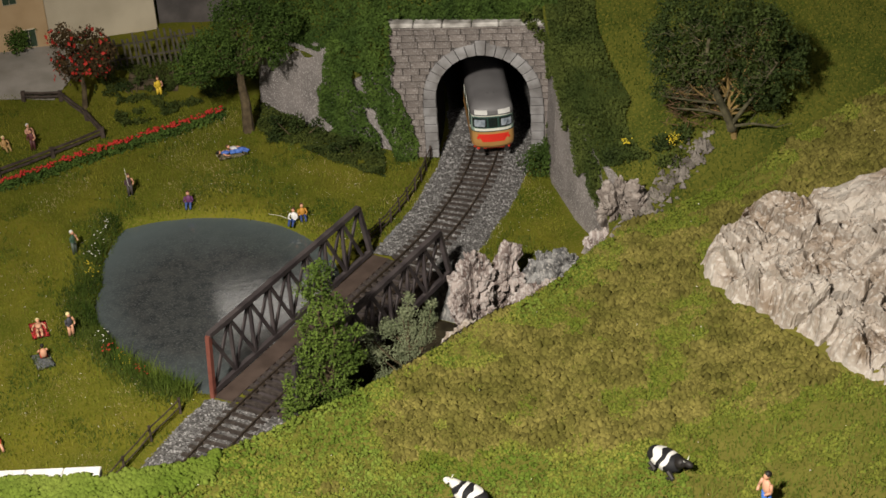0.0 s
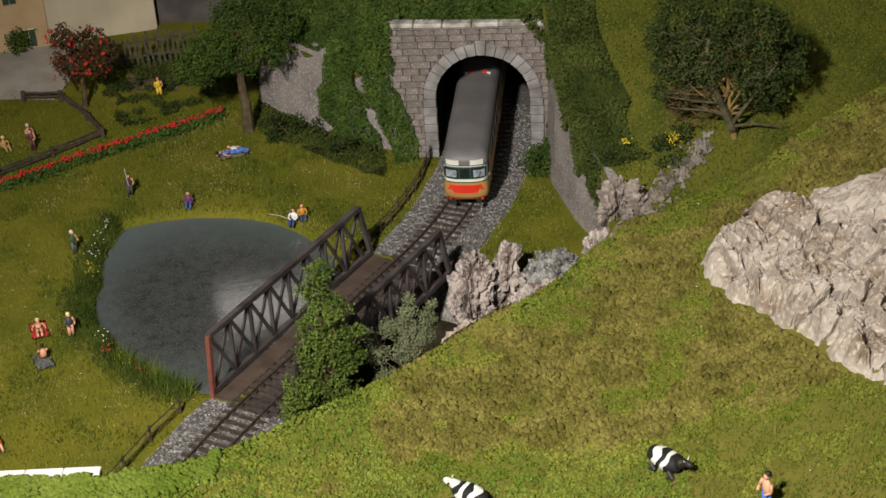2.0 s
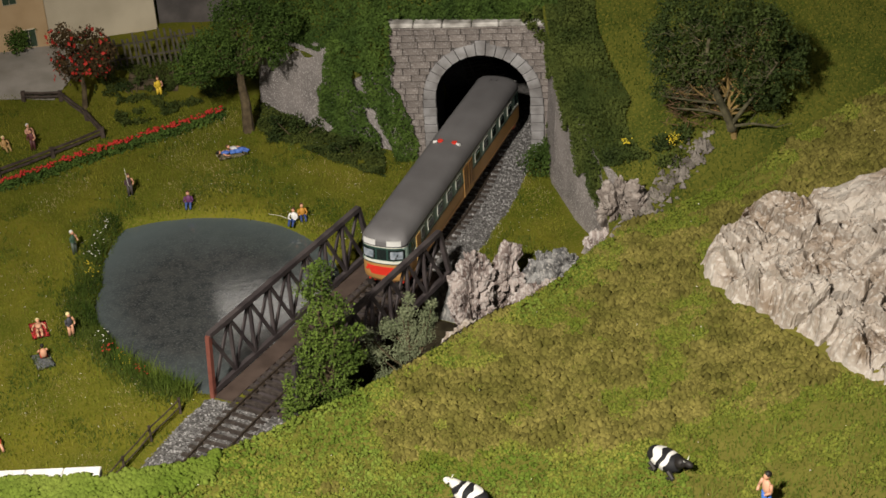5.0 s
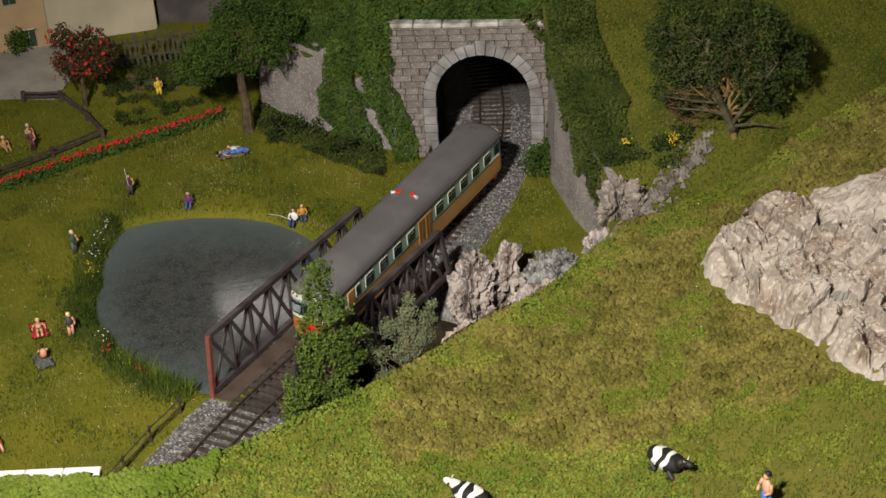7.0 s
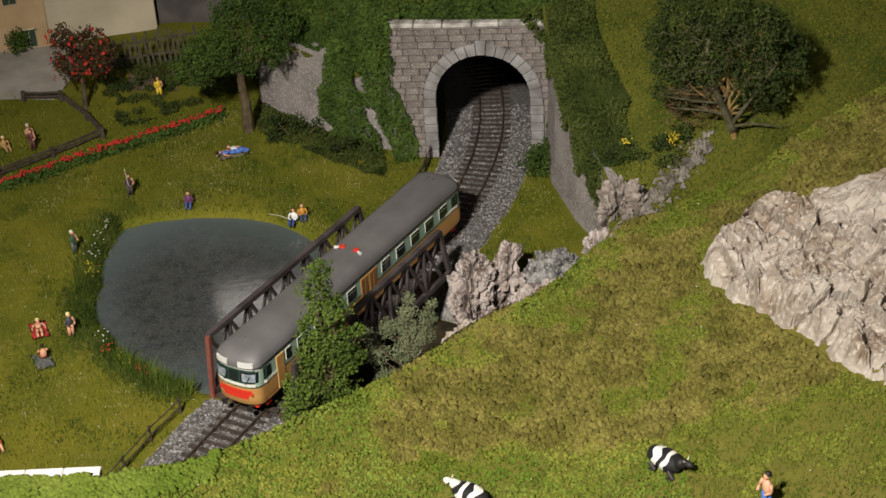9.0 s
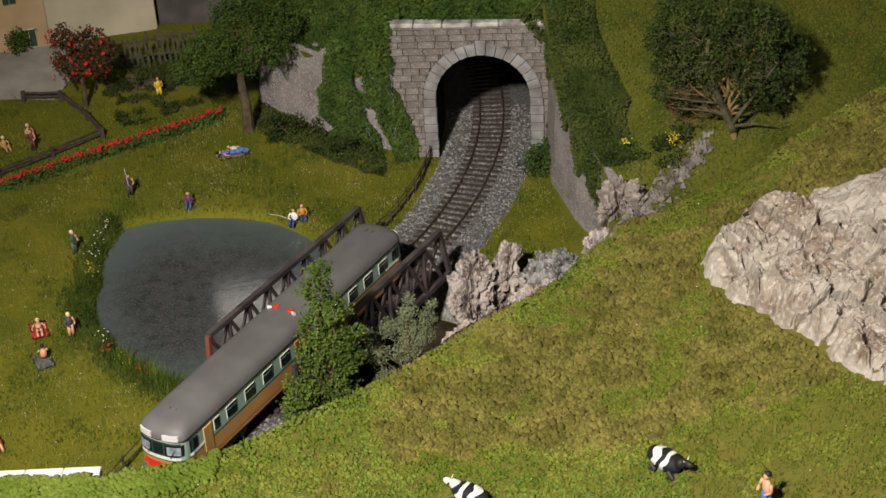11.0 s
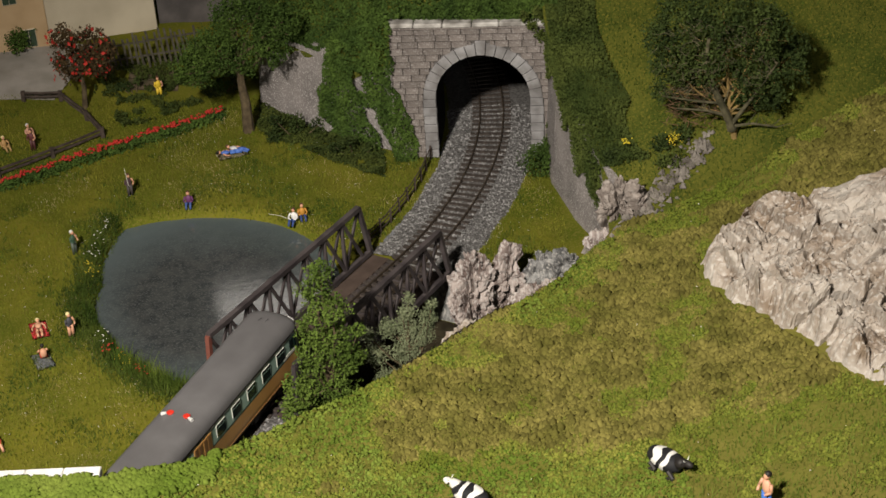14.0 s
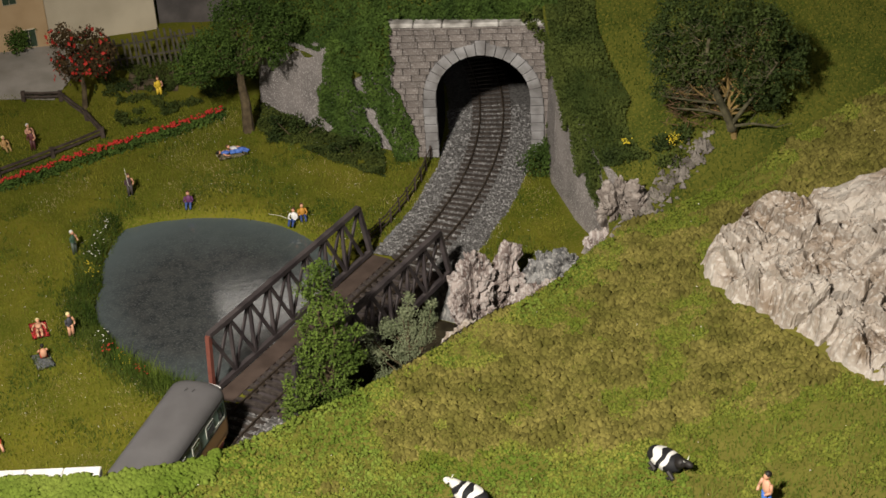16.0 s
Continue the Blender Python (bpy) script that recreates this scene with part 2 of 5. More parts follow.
# rim of the near hill, from the cutting to the far end of the gully
RIM = [(-40, -24), (-24.8, -27.4), (-18.8, -28.7), (-14.6, -27.3), (-9.7, -23.1), (-3.2, -18.6), (2.0, -13.9), (7.5, -9.9), (9.6, -6.9), (12.0, -4.9), (14.6, -4.5), (17.4, -2.9), (22.0, -0.9), (25.7, 1.4), (30.4, 3.0), (46, 8)]


def rim(u):
    xs = [p[0] for p in RIM]
    x = mix(xs[0], xs[-1], u)
    return x, float(np.interp(x, xs, [p[1] for p in RIM]))


def build_hill():
    def fn(u, v):
        x, y = rim(u)
        w = v - 0.12
        if w < 0:
            k = -w / 0.12
            return x - 0.3 * k * 2 + 0.5 * nz(x, k * 4, 1, 0.7) * k, y + mix(0.3, 2.2, smooth(x, -15.5, -13)) * k ** 0.7, mix(hill_z(x, y), mix(5.1, -4.6, smooth(x, -15.5, -13)), k ** 1.2)
        yy = mix(y, -85, (w / 0.88) ** 1.15)
        return x, yy, hill_z(x, yy) - 0.25 * (1 - smooth(w, 0, 0.03)) + 0.13 * nz(x, yy, 1, 1.9) + 0.08 * nz(x, yy, 2, 4.2)

    v, f = sheet(320, 300, fn)
    ob = raw("hillside", v, f, M["hill"], shade=True)
    tagged(ob, "green and brownish flocked turf of the near hillside", "hillside", kind="structure")


build_hill()


def build_slope():
    def right(u, v):
        y = mix(-9, 80, v)
        x0 = 8.4 if y > 16 else mix(11.2, 8.4, smooth(y, 2, 16))
        x = mix(x0, 75, u ** 1.3)
        return x, y, slope_z(x, y)

    def back(u, v):
        x = mix(-14.2, 8.4, u)
        y0 = wall_line(x) + 0.4
        y = mix(y0, 80, v ** 1.4)
        return x, y, slope_z(x, y) - (0.6 * (1 - smooth(v, 0, 0.06)) if v > 0 else 3.5)

    v1, f1 = sheet(130, 130, right)
    v2, f2 = sheet(60, 110, back)
    n = len(v1)
    ob = raw("ground_slope", v1 + v2, f1 + [tuple(i + n for i in q) for q in f2], M["slope"], shade=True)
    tagged(ob, "smooth green grass slope above the tunnel", "slope", kind="structure")


PORTAL = (3.75, 16.7, -6.0)


def wall_line(x):
    """The foot of the stone walls beside and over the portal."""
    if x > -3.2:
        return 17.6 - 0.15 * (x - 0)
    return float(np.interp(x, [-14.2, -8.7, -3.2], [28.3, 22.6, 18.3]))


build_slope()


# ---- the track ----
def build_track():
    prof = [(-3.9, -0.75), (-3.3, -0.42), (-1.9, -0.24), (1.9, -0.24), (3.3, -0.42), (3.9, -0.75)]
    for name, s0, s1 in (("ballast_bed", -50, -9.6), ("ballast_bed", 9.6, 60)):
        n = int((s1 - s0) / 0.8)

        def fn(u, v):
            p, h = track(mix(s0, s1, v))
            k = u * 5
            i = min(4, int(k))
            c, z = mix(prof[i][0], prof[i + 1][0], k - i), mix(prof[i][1], prof[i + 1][1], k - i)
            q = p + Vector((math.sin(h), -math.cos(h), 0)) * c
            return q.x, q.y, z + 0.03 * nz(q.x, q.y, 1, 2.5)

        v, f = sheet(20, n, fn)
        tagged(raw(name, v, f, M["ballast"]), "grey crushed stone bed of the railway track", "ballast", kind="structure")
    root = thing("railway_track", 0, 0, 0, label="single model track with brown rails and dark wooden sleepers", category="track", kind="structure")
    for side in (-1, 1):
        vs, fs = [], []
        sec = [(-0.11, -0.24), (0.11, -0.24), (0.045, -0.16), (0.05, 0.0), (-0.05, 0.0), (-0.045, -0.16)]
        S = np.arange(-50, 60.1, 1.0)
        for s in S:
            p, h = track(float(s))
            a = Vector((math.sin(h), -math.cos(h), 0))
            vs += [tuple(p + a * (side * 0.93 + c) + Vector((0, 0, z))) for c, z in sec]
        for k in range(len(S) - 1):
            fs += [(k * 6 + i, k * 6 + (i + 1) % 6, k * 6 + 6 + (i + 1) % 6, k * 6 + 6 + i) for i in range(6)]
        raw("rail", vs, fs, M["rail"], root)
    bm = B()
    box(bm, (0, 0, 0), (0.33, 3.1, 0.22), bevel=0.03)
    first = part("sleeper", bm, M["sleeper"], root)
    s = -50.0
    k = 0
    while s < 48:
        p, h = track(s)
        ob = first if k == 0 else new("sleeper", first.data)
        ob.parent = root
        ob.matrix_local = Matrix.Translation((p + Vector((0, 0, -0.235 + random.uniform(-0.015, 0.015)))) * CM) @ Matrix.Rotation(h + radians(random.uniform(-1.5, 1.5)), 4, "Z")
        s += 0.745
        k += 1


build_track()


# ---- the bridge ----
def build_bridge():
    root = thing("truss_bridge", BRIDGE.x, BRIDGE.y, 0, math.degrees(HEAD), "dark iron lattice truss railway bridge with brown deck", "bridge")
    half = 9.3
    for side in (1, -1):
        y = side * 3.22
        tall = 3.95 if side > 0 else 3.65
        top0, top1 = -half + 0.35, half - 1.0
        for name, a, b, w, h in (("top_chord", (top0, y, tall), (top1, y, tall), 0.36, 0.34), ("bottom_chord", (-half, y, -0.12), (half, y, -0.12), 0.3, 0.36)):
            bm = B()
            beam(bm, a, b, w, h)
            part(name, bm, M["iron"], root)
        for name, a, b, mat in (("end_post", (-half, y, -0.6), (top0, y, tall), M["rust"] if side > 0 else M["iron"]), ("end_post", (half, y, -0.1), (top1, y, tall), M["iron"])):
            bm = B()
            beam(bm, a, b, 0.3, 0.3)
            part(name, bm, mat, root)
        n = 8
        step = (top1 - top0) / n
        for i in range(n + 1):
            x = top0 + i * step
            if 0 < i < n:
                bm = B()
                beam(bm, (x, y, 0), (x, y, tall), 0.16, 0.24)
                part("upright", bm, M["iron"], root)
            if i < n:
                for q in (0, 1):
                    bm = B()
                    xa, xb = (x, x + step) if q else (x + step, x)
                    beam(bm, (xa, y + 0.07 * (q - 0.5), 0), (xb, y + 0.07 * (q - 0.5), tall), 0.13, 0.22)
                    part("diagonal", bm, M["iron"], root)
    bm = B()
    box(bm, (0, 0, -0.52), (2 * half, 6.2, 0.16))
    part("deck_plate", bm, M["iron"], root)
    for side in (1, -1):
        bm = B()
        beam(bm, (-half, side * 0.9, -0.9), (half, side * 0.9, -0.9), 0.3, 0.7)
        part("girder", bm, M["iron"], root)
        bm = B()
        box(bm, (0, side * 2.35, -0.36), (2 * half, 1.3, 0.1))
        part("walkway", bm, M["deck"], root)


build_bridge()


# earth sheet over the meadow base, gorge shade put into its dark colour
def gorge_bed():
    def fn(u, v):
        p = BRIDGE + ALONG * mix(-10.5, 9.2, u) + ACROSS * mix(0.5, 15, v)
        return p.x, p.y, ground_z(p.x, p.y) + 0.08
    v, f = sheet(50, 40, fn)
    tagged(raw("ground_gorge", v, f, M["earth"], shade=True), "bare earth in the gorge under the bridge, shade put into its dark colour", "earth", kind="structure")


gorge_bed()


# ---- the portal and walls ----
def build_portal():
    px, py, rz = PORTAL
    root = thing("tunnel_portal", px, py, -0.4, rz, "arched grey cut-stone tunnel portal with light coping", "tunnel portal", kind="structure")
    R, spring, depth = 3.6, 5.0, 1.3
    x0, x1, top = -6.8, 4.95, 10.9
    # backing wall with the opening through it
    n = 24
    arch = [(-R, 0.0), (-R, spring)] + [(-R * math.cos(math.pi * i / n), spring + R * math.sin(math.pi * i / n)) for i in range(1, n)] + [(R, spring), (R, 0.0)]
    outer = []
    for x, z in arch:
        if z <= spring:
            outer.append((x0 if x < 0 else x1, z))
        else:
            a = math.atan2(z - spring, x)
            k = min((top - spring) / max(1e-6, math.sin(a)), (x1 if x > 0 else -x0) / max(1e-6, abs(math.cos(a))))
            outer.append((math.cos(a) * k, spring + math.sin(a) * k))
    bm = B()
    rows = []
    for y in (0.15, depth):
        rows.append(([bm.verts.new((x, y, z)) for x, z in arch], [bm.verts.new((x, y, z)) for x, z in outer]))
    for i in range(len(arch) - 1):
        (a, b), (c, d) = rows
        bm.faces.new((a[i], a[i + 1], b[i + 1], b[i]))
        bm.faces.new((c[i + 1], c[i], d[i], d[i + 1]))
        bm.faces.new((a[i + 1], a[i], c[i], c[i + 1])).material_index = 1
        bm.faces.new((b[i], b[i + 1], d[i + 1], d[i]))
    # inner arch faces get the same near-black colour in place of shade
    part("backing", bm, M["mortar"], root).data.materials.append(M["tunnel_shade"])
    # arch stones and jamb blocks
    nv, thick = 17, 0.9
    for i in range(nv):
        a0, a1 = math.pi * (i + 0.03) / nv, math.pi * (i + 0.97) / nv
        r1 = R + thick + (0.25 if i == nv // 2 else 0.0)
        bm = B()
        q = []
        for y in (-0.08 + random.uniform(-0.03, 0.03), 0.4):
            q.append([bm.verts.new((-r * math.cos(a), y, spring + r * math.sin(a))) for r, a in ((R - 0.04, a0), (R - 0.04, a1), (r1, a1), (r1, a0))])
        for k in range(4):
            bm.faces.new((q[0][k], q[0][(k + 1) % 4], q[1][(k + 1) % 4], q[1][k]))
        bm.faces.new(q[0][::-1])
        bm.faces.new(q[1])
        bmesh.ops.bevel(bm, geom=bm.edges[:], offset=0.035, segments=1, affect="EDGES")
        part("arch_stone", bm, M["ring"], root)
    for side in (-1, 1):
        z = 0.0
        for k in range(7):
            bm = B()
            h = spring / 7
            box(bm, (side * (R + 0.45), 0.18, z + h / 2), (0.97 + 0.06 * (k % 2), 0.56 + random.uniform(-0.05, 0.05), h - 0.05), bevel=0.04)
            part("jamb_stone", bm, M["ring"], root)
            z += h
    # courses of wall stones, kept clear of the arch
    meshes = {}
    course, z, row = 0.54, 0.0, 0
    while z < top - 0.3:
        x = x0 - (row % 2) * 0.6
        while x < x1:
            w = random.choice((1.0, 1.25, 1.5))
            a, b = max(x, x0), min(x + w, x1)
            x += w
            # trim to the ring
            zc = z + course / 2
            lim = R + thick if zc < spring else (math.sqrt(max(0.0, (R + thick) ** 2 - (zc - spring) ** 2)))
            if zc < spring:
                lim = R + 0.96
            pieces = [(a, min(b, -lim)), (max(a, lim), b)]
            for p, q in pieces:
                if q - p < 0.15:
                    continue
                key = round((q - p) * 8)
                if key not in meshes:
                    bm = B()
                    box(bm, (0, 0, 0), (key / 8 - 0.035, 0.3, course - 0.035), bevel=0.035)
                    me = finish(bm, False)
                    me.materials.append(M["stone"])
                    meshes[key] = me
                ob = new("wall_stone", meshes[key])
                ob.parent = root
                ob.location = ((p + q) / 2 * CM, (0.13 + random.uniform(-0.04, 0.03)) * CM, zc * CM)
        z += course
        row += 1
    # coping
    x = x0 - 0.25
    while x < x1 + 0.2:
        w = min(random.uniform(1.9, 2.3), x1 + 0.25 - x)
        if w > 0.3:
            bm = B()
            box(bm, (x + w / 2, 0.3, top + 0.2 + random.uniform(-0.03, 0.03)), (w - 0.05, 1.1, 0.37), bevel=0.08)
            part("coping_stone", bm, M["coping"], root)
        x += w
    bm = B()
    box(bm, ((x0 + x1) / 2, 0.3, top - 0.08), (x1 - x0 + 0.2, 0.9, 0.14), bevel=0.03)
    part("string_course", bm, M["stone"], root)
    # lining behind the opening, following the bend; tunnel shade put into its colour
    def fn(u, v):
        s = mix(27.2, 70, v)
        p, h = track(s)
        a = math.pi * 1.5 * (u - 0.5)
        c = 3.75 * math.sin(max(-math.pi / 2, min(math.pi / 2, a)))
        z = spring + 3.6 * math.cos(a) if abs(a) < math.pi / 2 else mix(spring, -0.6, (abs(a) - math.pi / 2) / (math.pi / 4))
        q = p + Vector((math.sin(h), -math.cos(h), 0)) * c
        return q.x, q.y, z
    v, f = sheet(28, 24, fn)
    tagged(raw("tunnel_lining", v, f, M["tunnel_shade"], shade=True), "near-black lining, the tunnel's shade put into its colour", "tunnel", kind="structure")


build_portal()


def wall_strip(name, pts, thick, label, mat=None):
    """A wall along ground points (x, y, foot, top)."""
    vs, fs = [], []
    n = len(pts)
    seg = []
    for i in range(n - 1):
        a, b = np.array(pts[i], float), np.array(pts[i + 1], float)
        m = max(2, int(np.hypot(*(b - a)[:2]) / 0.5))
        seg += [a + (b - a) * k / m for k in range(m)]
    seg.append(np.array(pts[-1], float))
    for i, p in enumerate(seg):
        d = seg[min(i + 1, len(seg) - 1)] - seg[max(i - 1, 0)]
        nrm = np.array((-d[1], d[0])) / np.hypot(d[0], d[1])
        lean = 0.07 * (p[3] - p[2])
        rough = 0.05 * nz(p[0], p[1], 4, 1.5)
        for k, z in ((0, p[2]), (lean + rough, p[3]), (lean + thick, p[3]), (thick + lean, p[2])):
            vs.append((p[0] + nrm[0] * k, p[1] + nrm[1] * k, z))
    for i in range(len(seg) - 1):
        fs += [(i * 4 + k, i * 4 + (k + 1) % 4, i * 4 + 4 + (k + 1) % 4, i * 4 + 4 + k) for k in range(4)]
    fs += [(3, 2, 1, 0), tuple(len(vs) - 4 + k for k in range(4))]
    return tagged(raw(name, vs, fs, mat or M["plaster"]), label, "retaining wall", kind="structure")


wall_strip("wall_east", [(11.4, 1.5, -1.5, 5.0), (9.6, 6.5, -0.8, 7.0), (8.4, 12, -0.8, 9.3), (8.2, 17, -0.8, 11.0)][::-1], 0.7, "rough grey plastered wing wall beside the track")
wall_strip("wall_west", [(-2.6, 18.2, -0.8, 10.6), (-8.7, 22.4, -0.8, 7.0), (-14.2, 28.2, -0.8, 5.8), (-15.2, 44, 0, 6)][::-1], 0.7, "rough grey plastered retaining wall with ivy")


# ---- the railcar ----
M.update(
    roof=material("railcar_roof", (0.105, 0.10, 0.102), (0.14, 0.135, 0.138), 0.35, 0.55, 0.08, fine=14, spec=0.35),
    green=material("railcar_green", (0.20, 0.29, 0.24), (0.25, 0.34, 0.285), 0.4, 0.4, 0.05, fine=12),
    dgreen=plain("railcar_dark_green", (0.02, 0.05, 0.04), 0.4),
    beige=material("railcar_beige", (0.36, 0.19, 0.06), (0.43, 0.235, 0.08), 0.4, 0.4, 0.05, fine=12),
    cream=plain("railcar_cream", (0.68, 0.68, 0.60), 0.35),
    red=plain("signal_red", (0.62, 0.035, 0.02), 0.35),
    silver=plain("bright_lamp_casing", (0.8, 0.79, 0.77), 0.3, metal=0.25),
    trim=plain("railcar_door_edge", (0.6, 0.42, 0.16), 0.4),
    door=material("railcar_door", (0.17, 0.085, 0.03), (0.23, 0.12, 0.045), 0.5, 0.45, 0.1, fine=10),
    glass=plain("dark_window_glass", (0.012, 0.018, 0.017), 0.08, spec=0.6),
    pane_glare=material("pale_pane_reflection", (0.10, 0.13, 0.16), (0.42, 0.45, 0.5), 1.4, 0.25, 0.0, spec=0.5),
    black=plain("underframe_black", (0.018, 0.015, 0.014), 0.6),
)
HL, HW, NOSE = 12.65, 1.63, 0.85


def cap_x(y, hx, hy):
    s = min(1.0, abs(y / hy)) ** (1 / 0.5)
    return hx - NOSE + NOSE * (1 - s * s) ** 0.25 - 0.22 * (y / hy) ** 2 if s < 1 else hx - NOSE - 0.22


def plan(ins, insx):
    """Outline of the body seen from above."""
    hx, hy = HL - insx, HW - ins
    ys = [hy * math.copysign(abs(math.sin(a)) ** 0.5, a) for a in np.linspace(-math.pi / 2, math.pi / 2, 25)]
    front = [(cap_x(y, hx, hy), y) for y in ys]
    return front + [(-x, -y) for x, y in front]


def loft(rows):
    """rows of (z, inset at the sides, inset at the ends)."""
    bm = B()
    rings = [[bm.verts.new((x, y, z)) for x, y in plan(a, b)] for z, a, b in rows]
    for p, q in zip(rings, rings[1:]):
        for i in range(len(p)):
            bm.faces.new((p[i], p[(i + 1) % len(p)], q[(i + 1) % len(p)], q[i]))
    bm.faces.new(rings[0][::-1])
    bm.faces.new(rings[-1])
    return bm


def cap_strip(end, y0, y1, z0, z1, off, lean=0.0, taper=0.0, ins=0.0):
    """A curved plate on the front, from y0 to y1."""
    bm = B()
    n = 10
    rows = []
    for z, k in ((z0, taper), (z1, 0.0)):
        ring = []
        for o in (off, off - 0.12):
            for i in range(n + 1):
                y = mix(y0, y1, i / n) * (1 - k)
                ring.append(bm.verts.new((end * (cap_x(y, HL - ins, HW) + o - lean * (z - 2.2)), end * y, z)))
        rows.append(ring)
    a, b = rows
    m = n + 1
    for i in range(n):
        bm.faces.new((a[i], a[i + 1], b[i + 1], b[i]))
        bm.faces.new((a[m + i + 1], a[m + i], b[m + i], b[m + i + 1]))
        bm.faces.new((b[i], b[i + 1], b[m + i + 1], b[m + i]))
        bm.faces.new((a[i + 1], a[i], a[m + i], a[m + i + 1]))
    bm.faces.new((a[0], b[0], b[m], a[m]))
    bm.faces.new((a[n], a[m + n], b[m + n], b[n]))
    return bm


AXLES = (-9.6, -6.6, 6.6, 9.6)
WHEELSETS = []


def build_railcar():
    root = thing("railcar", 0, 0, 0, label="pale green and beige diesel railcar with grey roof and red fronts", category="railcar")
    body = part("lower_body", loft([(0.82, 0.14, 0.2), (1.0, 0.03, 0.05), (1.25, 0, 0), (2.02, 0, 0)]), M["beige"], root, shade=False)
    part("waist_line", loft([(2.02, -0.008, -0.008), (2.1, -0.008, -0.008)]), M["dgreen"], root, "dark green line")
    part("window_band", loft([(2.1, 0.0, 0.0), (3.22, 0.03, 0.12)]), M["green"], root, "pale grey-green band")
    part("cornice", loft([(3.22, 0.01, 0.1), (3.34, 0.01, 0.1)]), M["cream"], root, "cream line under the roof")
    rows = [(3.34, -0.03, 0.04), (3.5, -0.01, 0.08)]
    for k in range(1, 8):
        a = k / 7 * math.pi / 2
        rows.append((3.5 + 0.82 * math.sin(a), -0.01 + 0.78 * (1 - math.cos(a)), 0.08 + 1.0 * (1 - math.cos(a))))
    rows += [(4.4, 1.15, 1.5), (4.44, 1.5, 2.2)]
    part("roof", loft(rows), M["roof"], root, "plain grey roof", shade=True)
    for end in (1, -1):
        # cream belt round each end
        part("cream_belt", cap_strip(end, -1.7, 1.7, 2.1, 2.27, 0.03), M["cream"], root)
        for side in (1, -1):
            bm = B()
            box(bm, (end * 10.9, side * (HW + 0.005), 2.185), (1.6, 0.03, 0.17))
            part("cream_belt", bm, M["cream"], root)
        part("window_surround", cap_strip(end, -1.68, 1.68, 2.3, 3.2, 0.02, 0.1), M["dgreen"], root, "dark green windscreen surround")
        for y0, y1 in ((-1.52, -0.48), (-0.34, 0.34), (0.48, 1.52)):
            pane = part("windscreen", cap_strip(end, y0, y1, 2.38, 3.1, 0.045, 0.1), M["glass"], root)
            # pale plates on the side panes, a reflection painted as colour
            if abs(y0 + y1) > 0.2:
                part("blind", cap_strip(end, y0 + 0.14, y1 - 0.1, 2.44, 2.98, 0.052, 0.1), M["pane_glare"], pane, "pale plate on the glass, a reflection put into its colour")
        for y0 in (-0.72, 0.86):
            bm = B()
            x = cap_x(y0, HL, HW) + 0.1
            rod(bm, (end * x, end * y0, 2.3), (end * (x - 0.06), end * (y0 + 0.3), 2.85), 0.025, 0.02, 5)
            part("wiper", bm, M["black"], root)
        part("front_panel", cap_strip(end, -1.2, 1.2, 1.32, 1.86, 0.035, taper=0.3), M["red"], root, "bright red front panel")
        for side in (1, -1):
            bm = B()
            x = cap_x(side * 1.2, HL, HW)
            rod(bm, (end * (x - 0.1), side * 1.15, 1.62), (end * (x + 0.09), side * 1.15, 1.62), 0.1, 0.1, 12)
            part("headlight", bm, M["red"], root, "small red-rimmed lamp")
            # bright destination lamps on the roof front
            part("roof_lamp", cap_strip(end, side * 0.4, side * 1.34, 3.42, 3.78, 0.12, 0.05, ins=0.08), M["silver"], root, "bright silvery lamp casing on the roof front")
        part("roof_lamp", cap_strip(end, -0.38, 0.38, 3.42, 3.66, 0.1, 0.05, ins=0.08), M["roof"], root, "grey middle panel of the roof front")
        bm = B()
        box(bm, (end * 11.95, 0, 0.74), (0.5, 2.5, 0.26), bevel=0.03)
        part("buffer_beam", bm, M["red"], root)
        for side in (1, -1):
            bm = B()
            rod(bm, (end * 12.1, side * 0.95, 0.78), (end * 12.65, side * 0.95, 0.78), 0.09, 0.09, 8)
            rod(bm, (end * 12.65, side * 0.95, 0.78), (end * 12.72, side * 0.95, 0.78), 0.2, 0.2, 12)
            part("buffer", bm, M["black"], root)
            bm = B()
            box(bm, (end * 11.3, side * 1.35, 0.62), (0.55, 0.22, 0.3), bevel=0.06)
            part("step", bm, M["red"], root)
        # thin antenna rods on the roof above each end
        bm = B()
        for y, z in ((-0.35, 4.45), (0.1, 4.4)):
            rod(bm, (end * 10.6, y, z - 0.12), (end * (10.95), y + 0.25, z + 0.22), 0.025, 0.02, 5)
        part("wiper_arm", bm, M["black"], root)
    # side windows and doors
    for side in (1, -1):
        y = side * (HW - 0.01)
        d = side
        for x in (1.9, 3.8, 5.7, 7.6, -2.25, -4.12, -6.0, -7.87, -9.75):
            x *= d
            bm = B()
            box(bm, (x, y, 2.68), (1.07, 0.06, 0.85), bevel=0.03)
            fr = part("window_frame", bm, M["cream"], root)
            bm = B()
            box(bm, (x, y + side * 0.02, 2.68), (0.98, 0.05, 0.77))
            part("pane", bm, M["glass"], fr)
            bm = B()
            box(bm, (x, y + side * 0.046, 2.84), (0.98, 0.012, 0.03))
            part("glazing_bar", bm, M["green"], fr)
        for x, w in ((9.1, 0.5),):
            x *= d
            bm = B()
            box(bm, (x, y, 2.68), (w + 0.12, 0.06, 0.84), bevel=0.03)
            fr = part("window_frame", bm, M["cream"], root)
            bm = B()
            box(bm, (x, y + side * 0.02, 2.68), (w, 0.05, 0.72))
            part("pane", bm, M["glass"], fr)
        for e in (1, -1):
            bm = B()
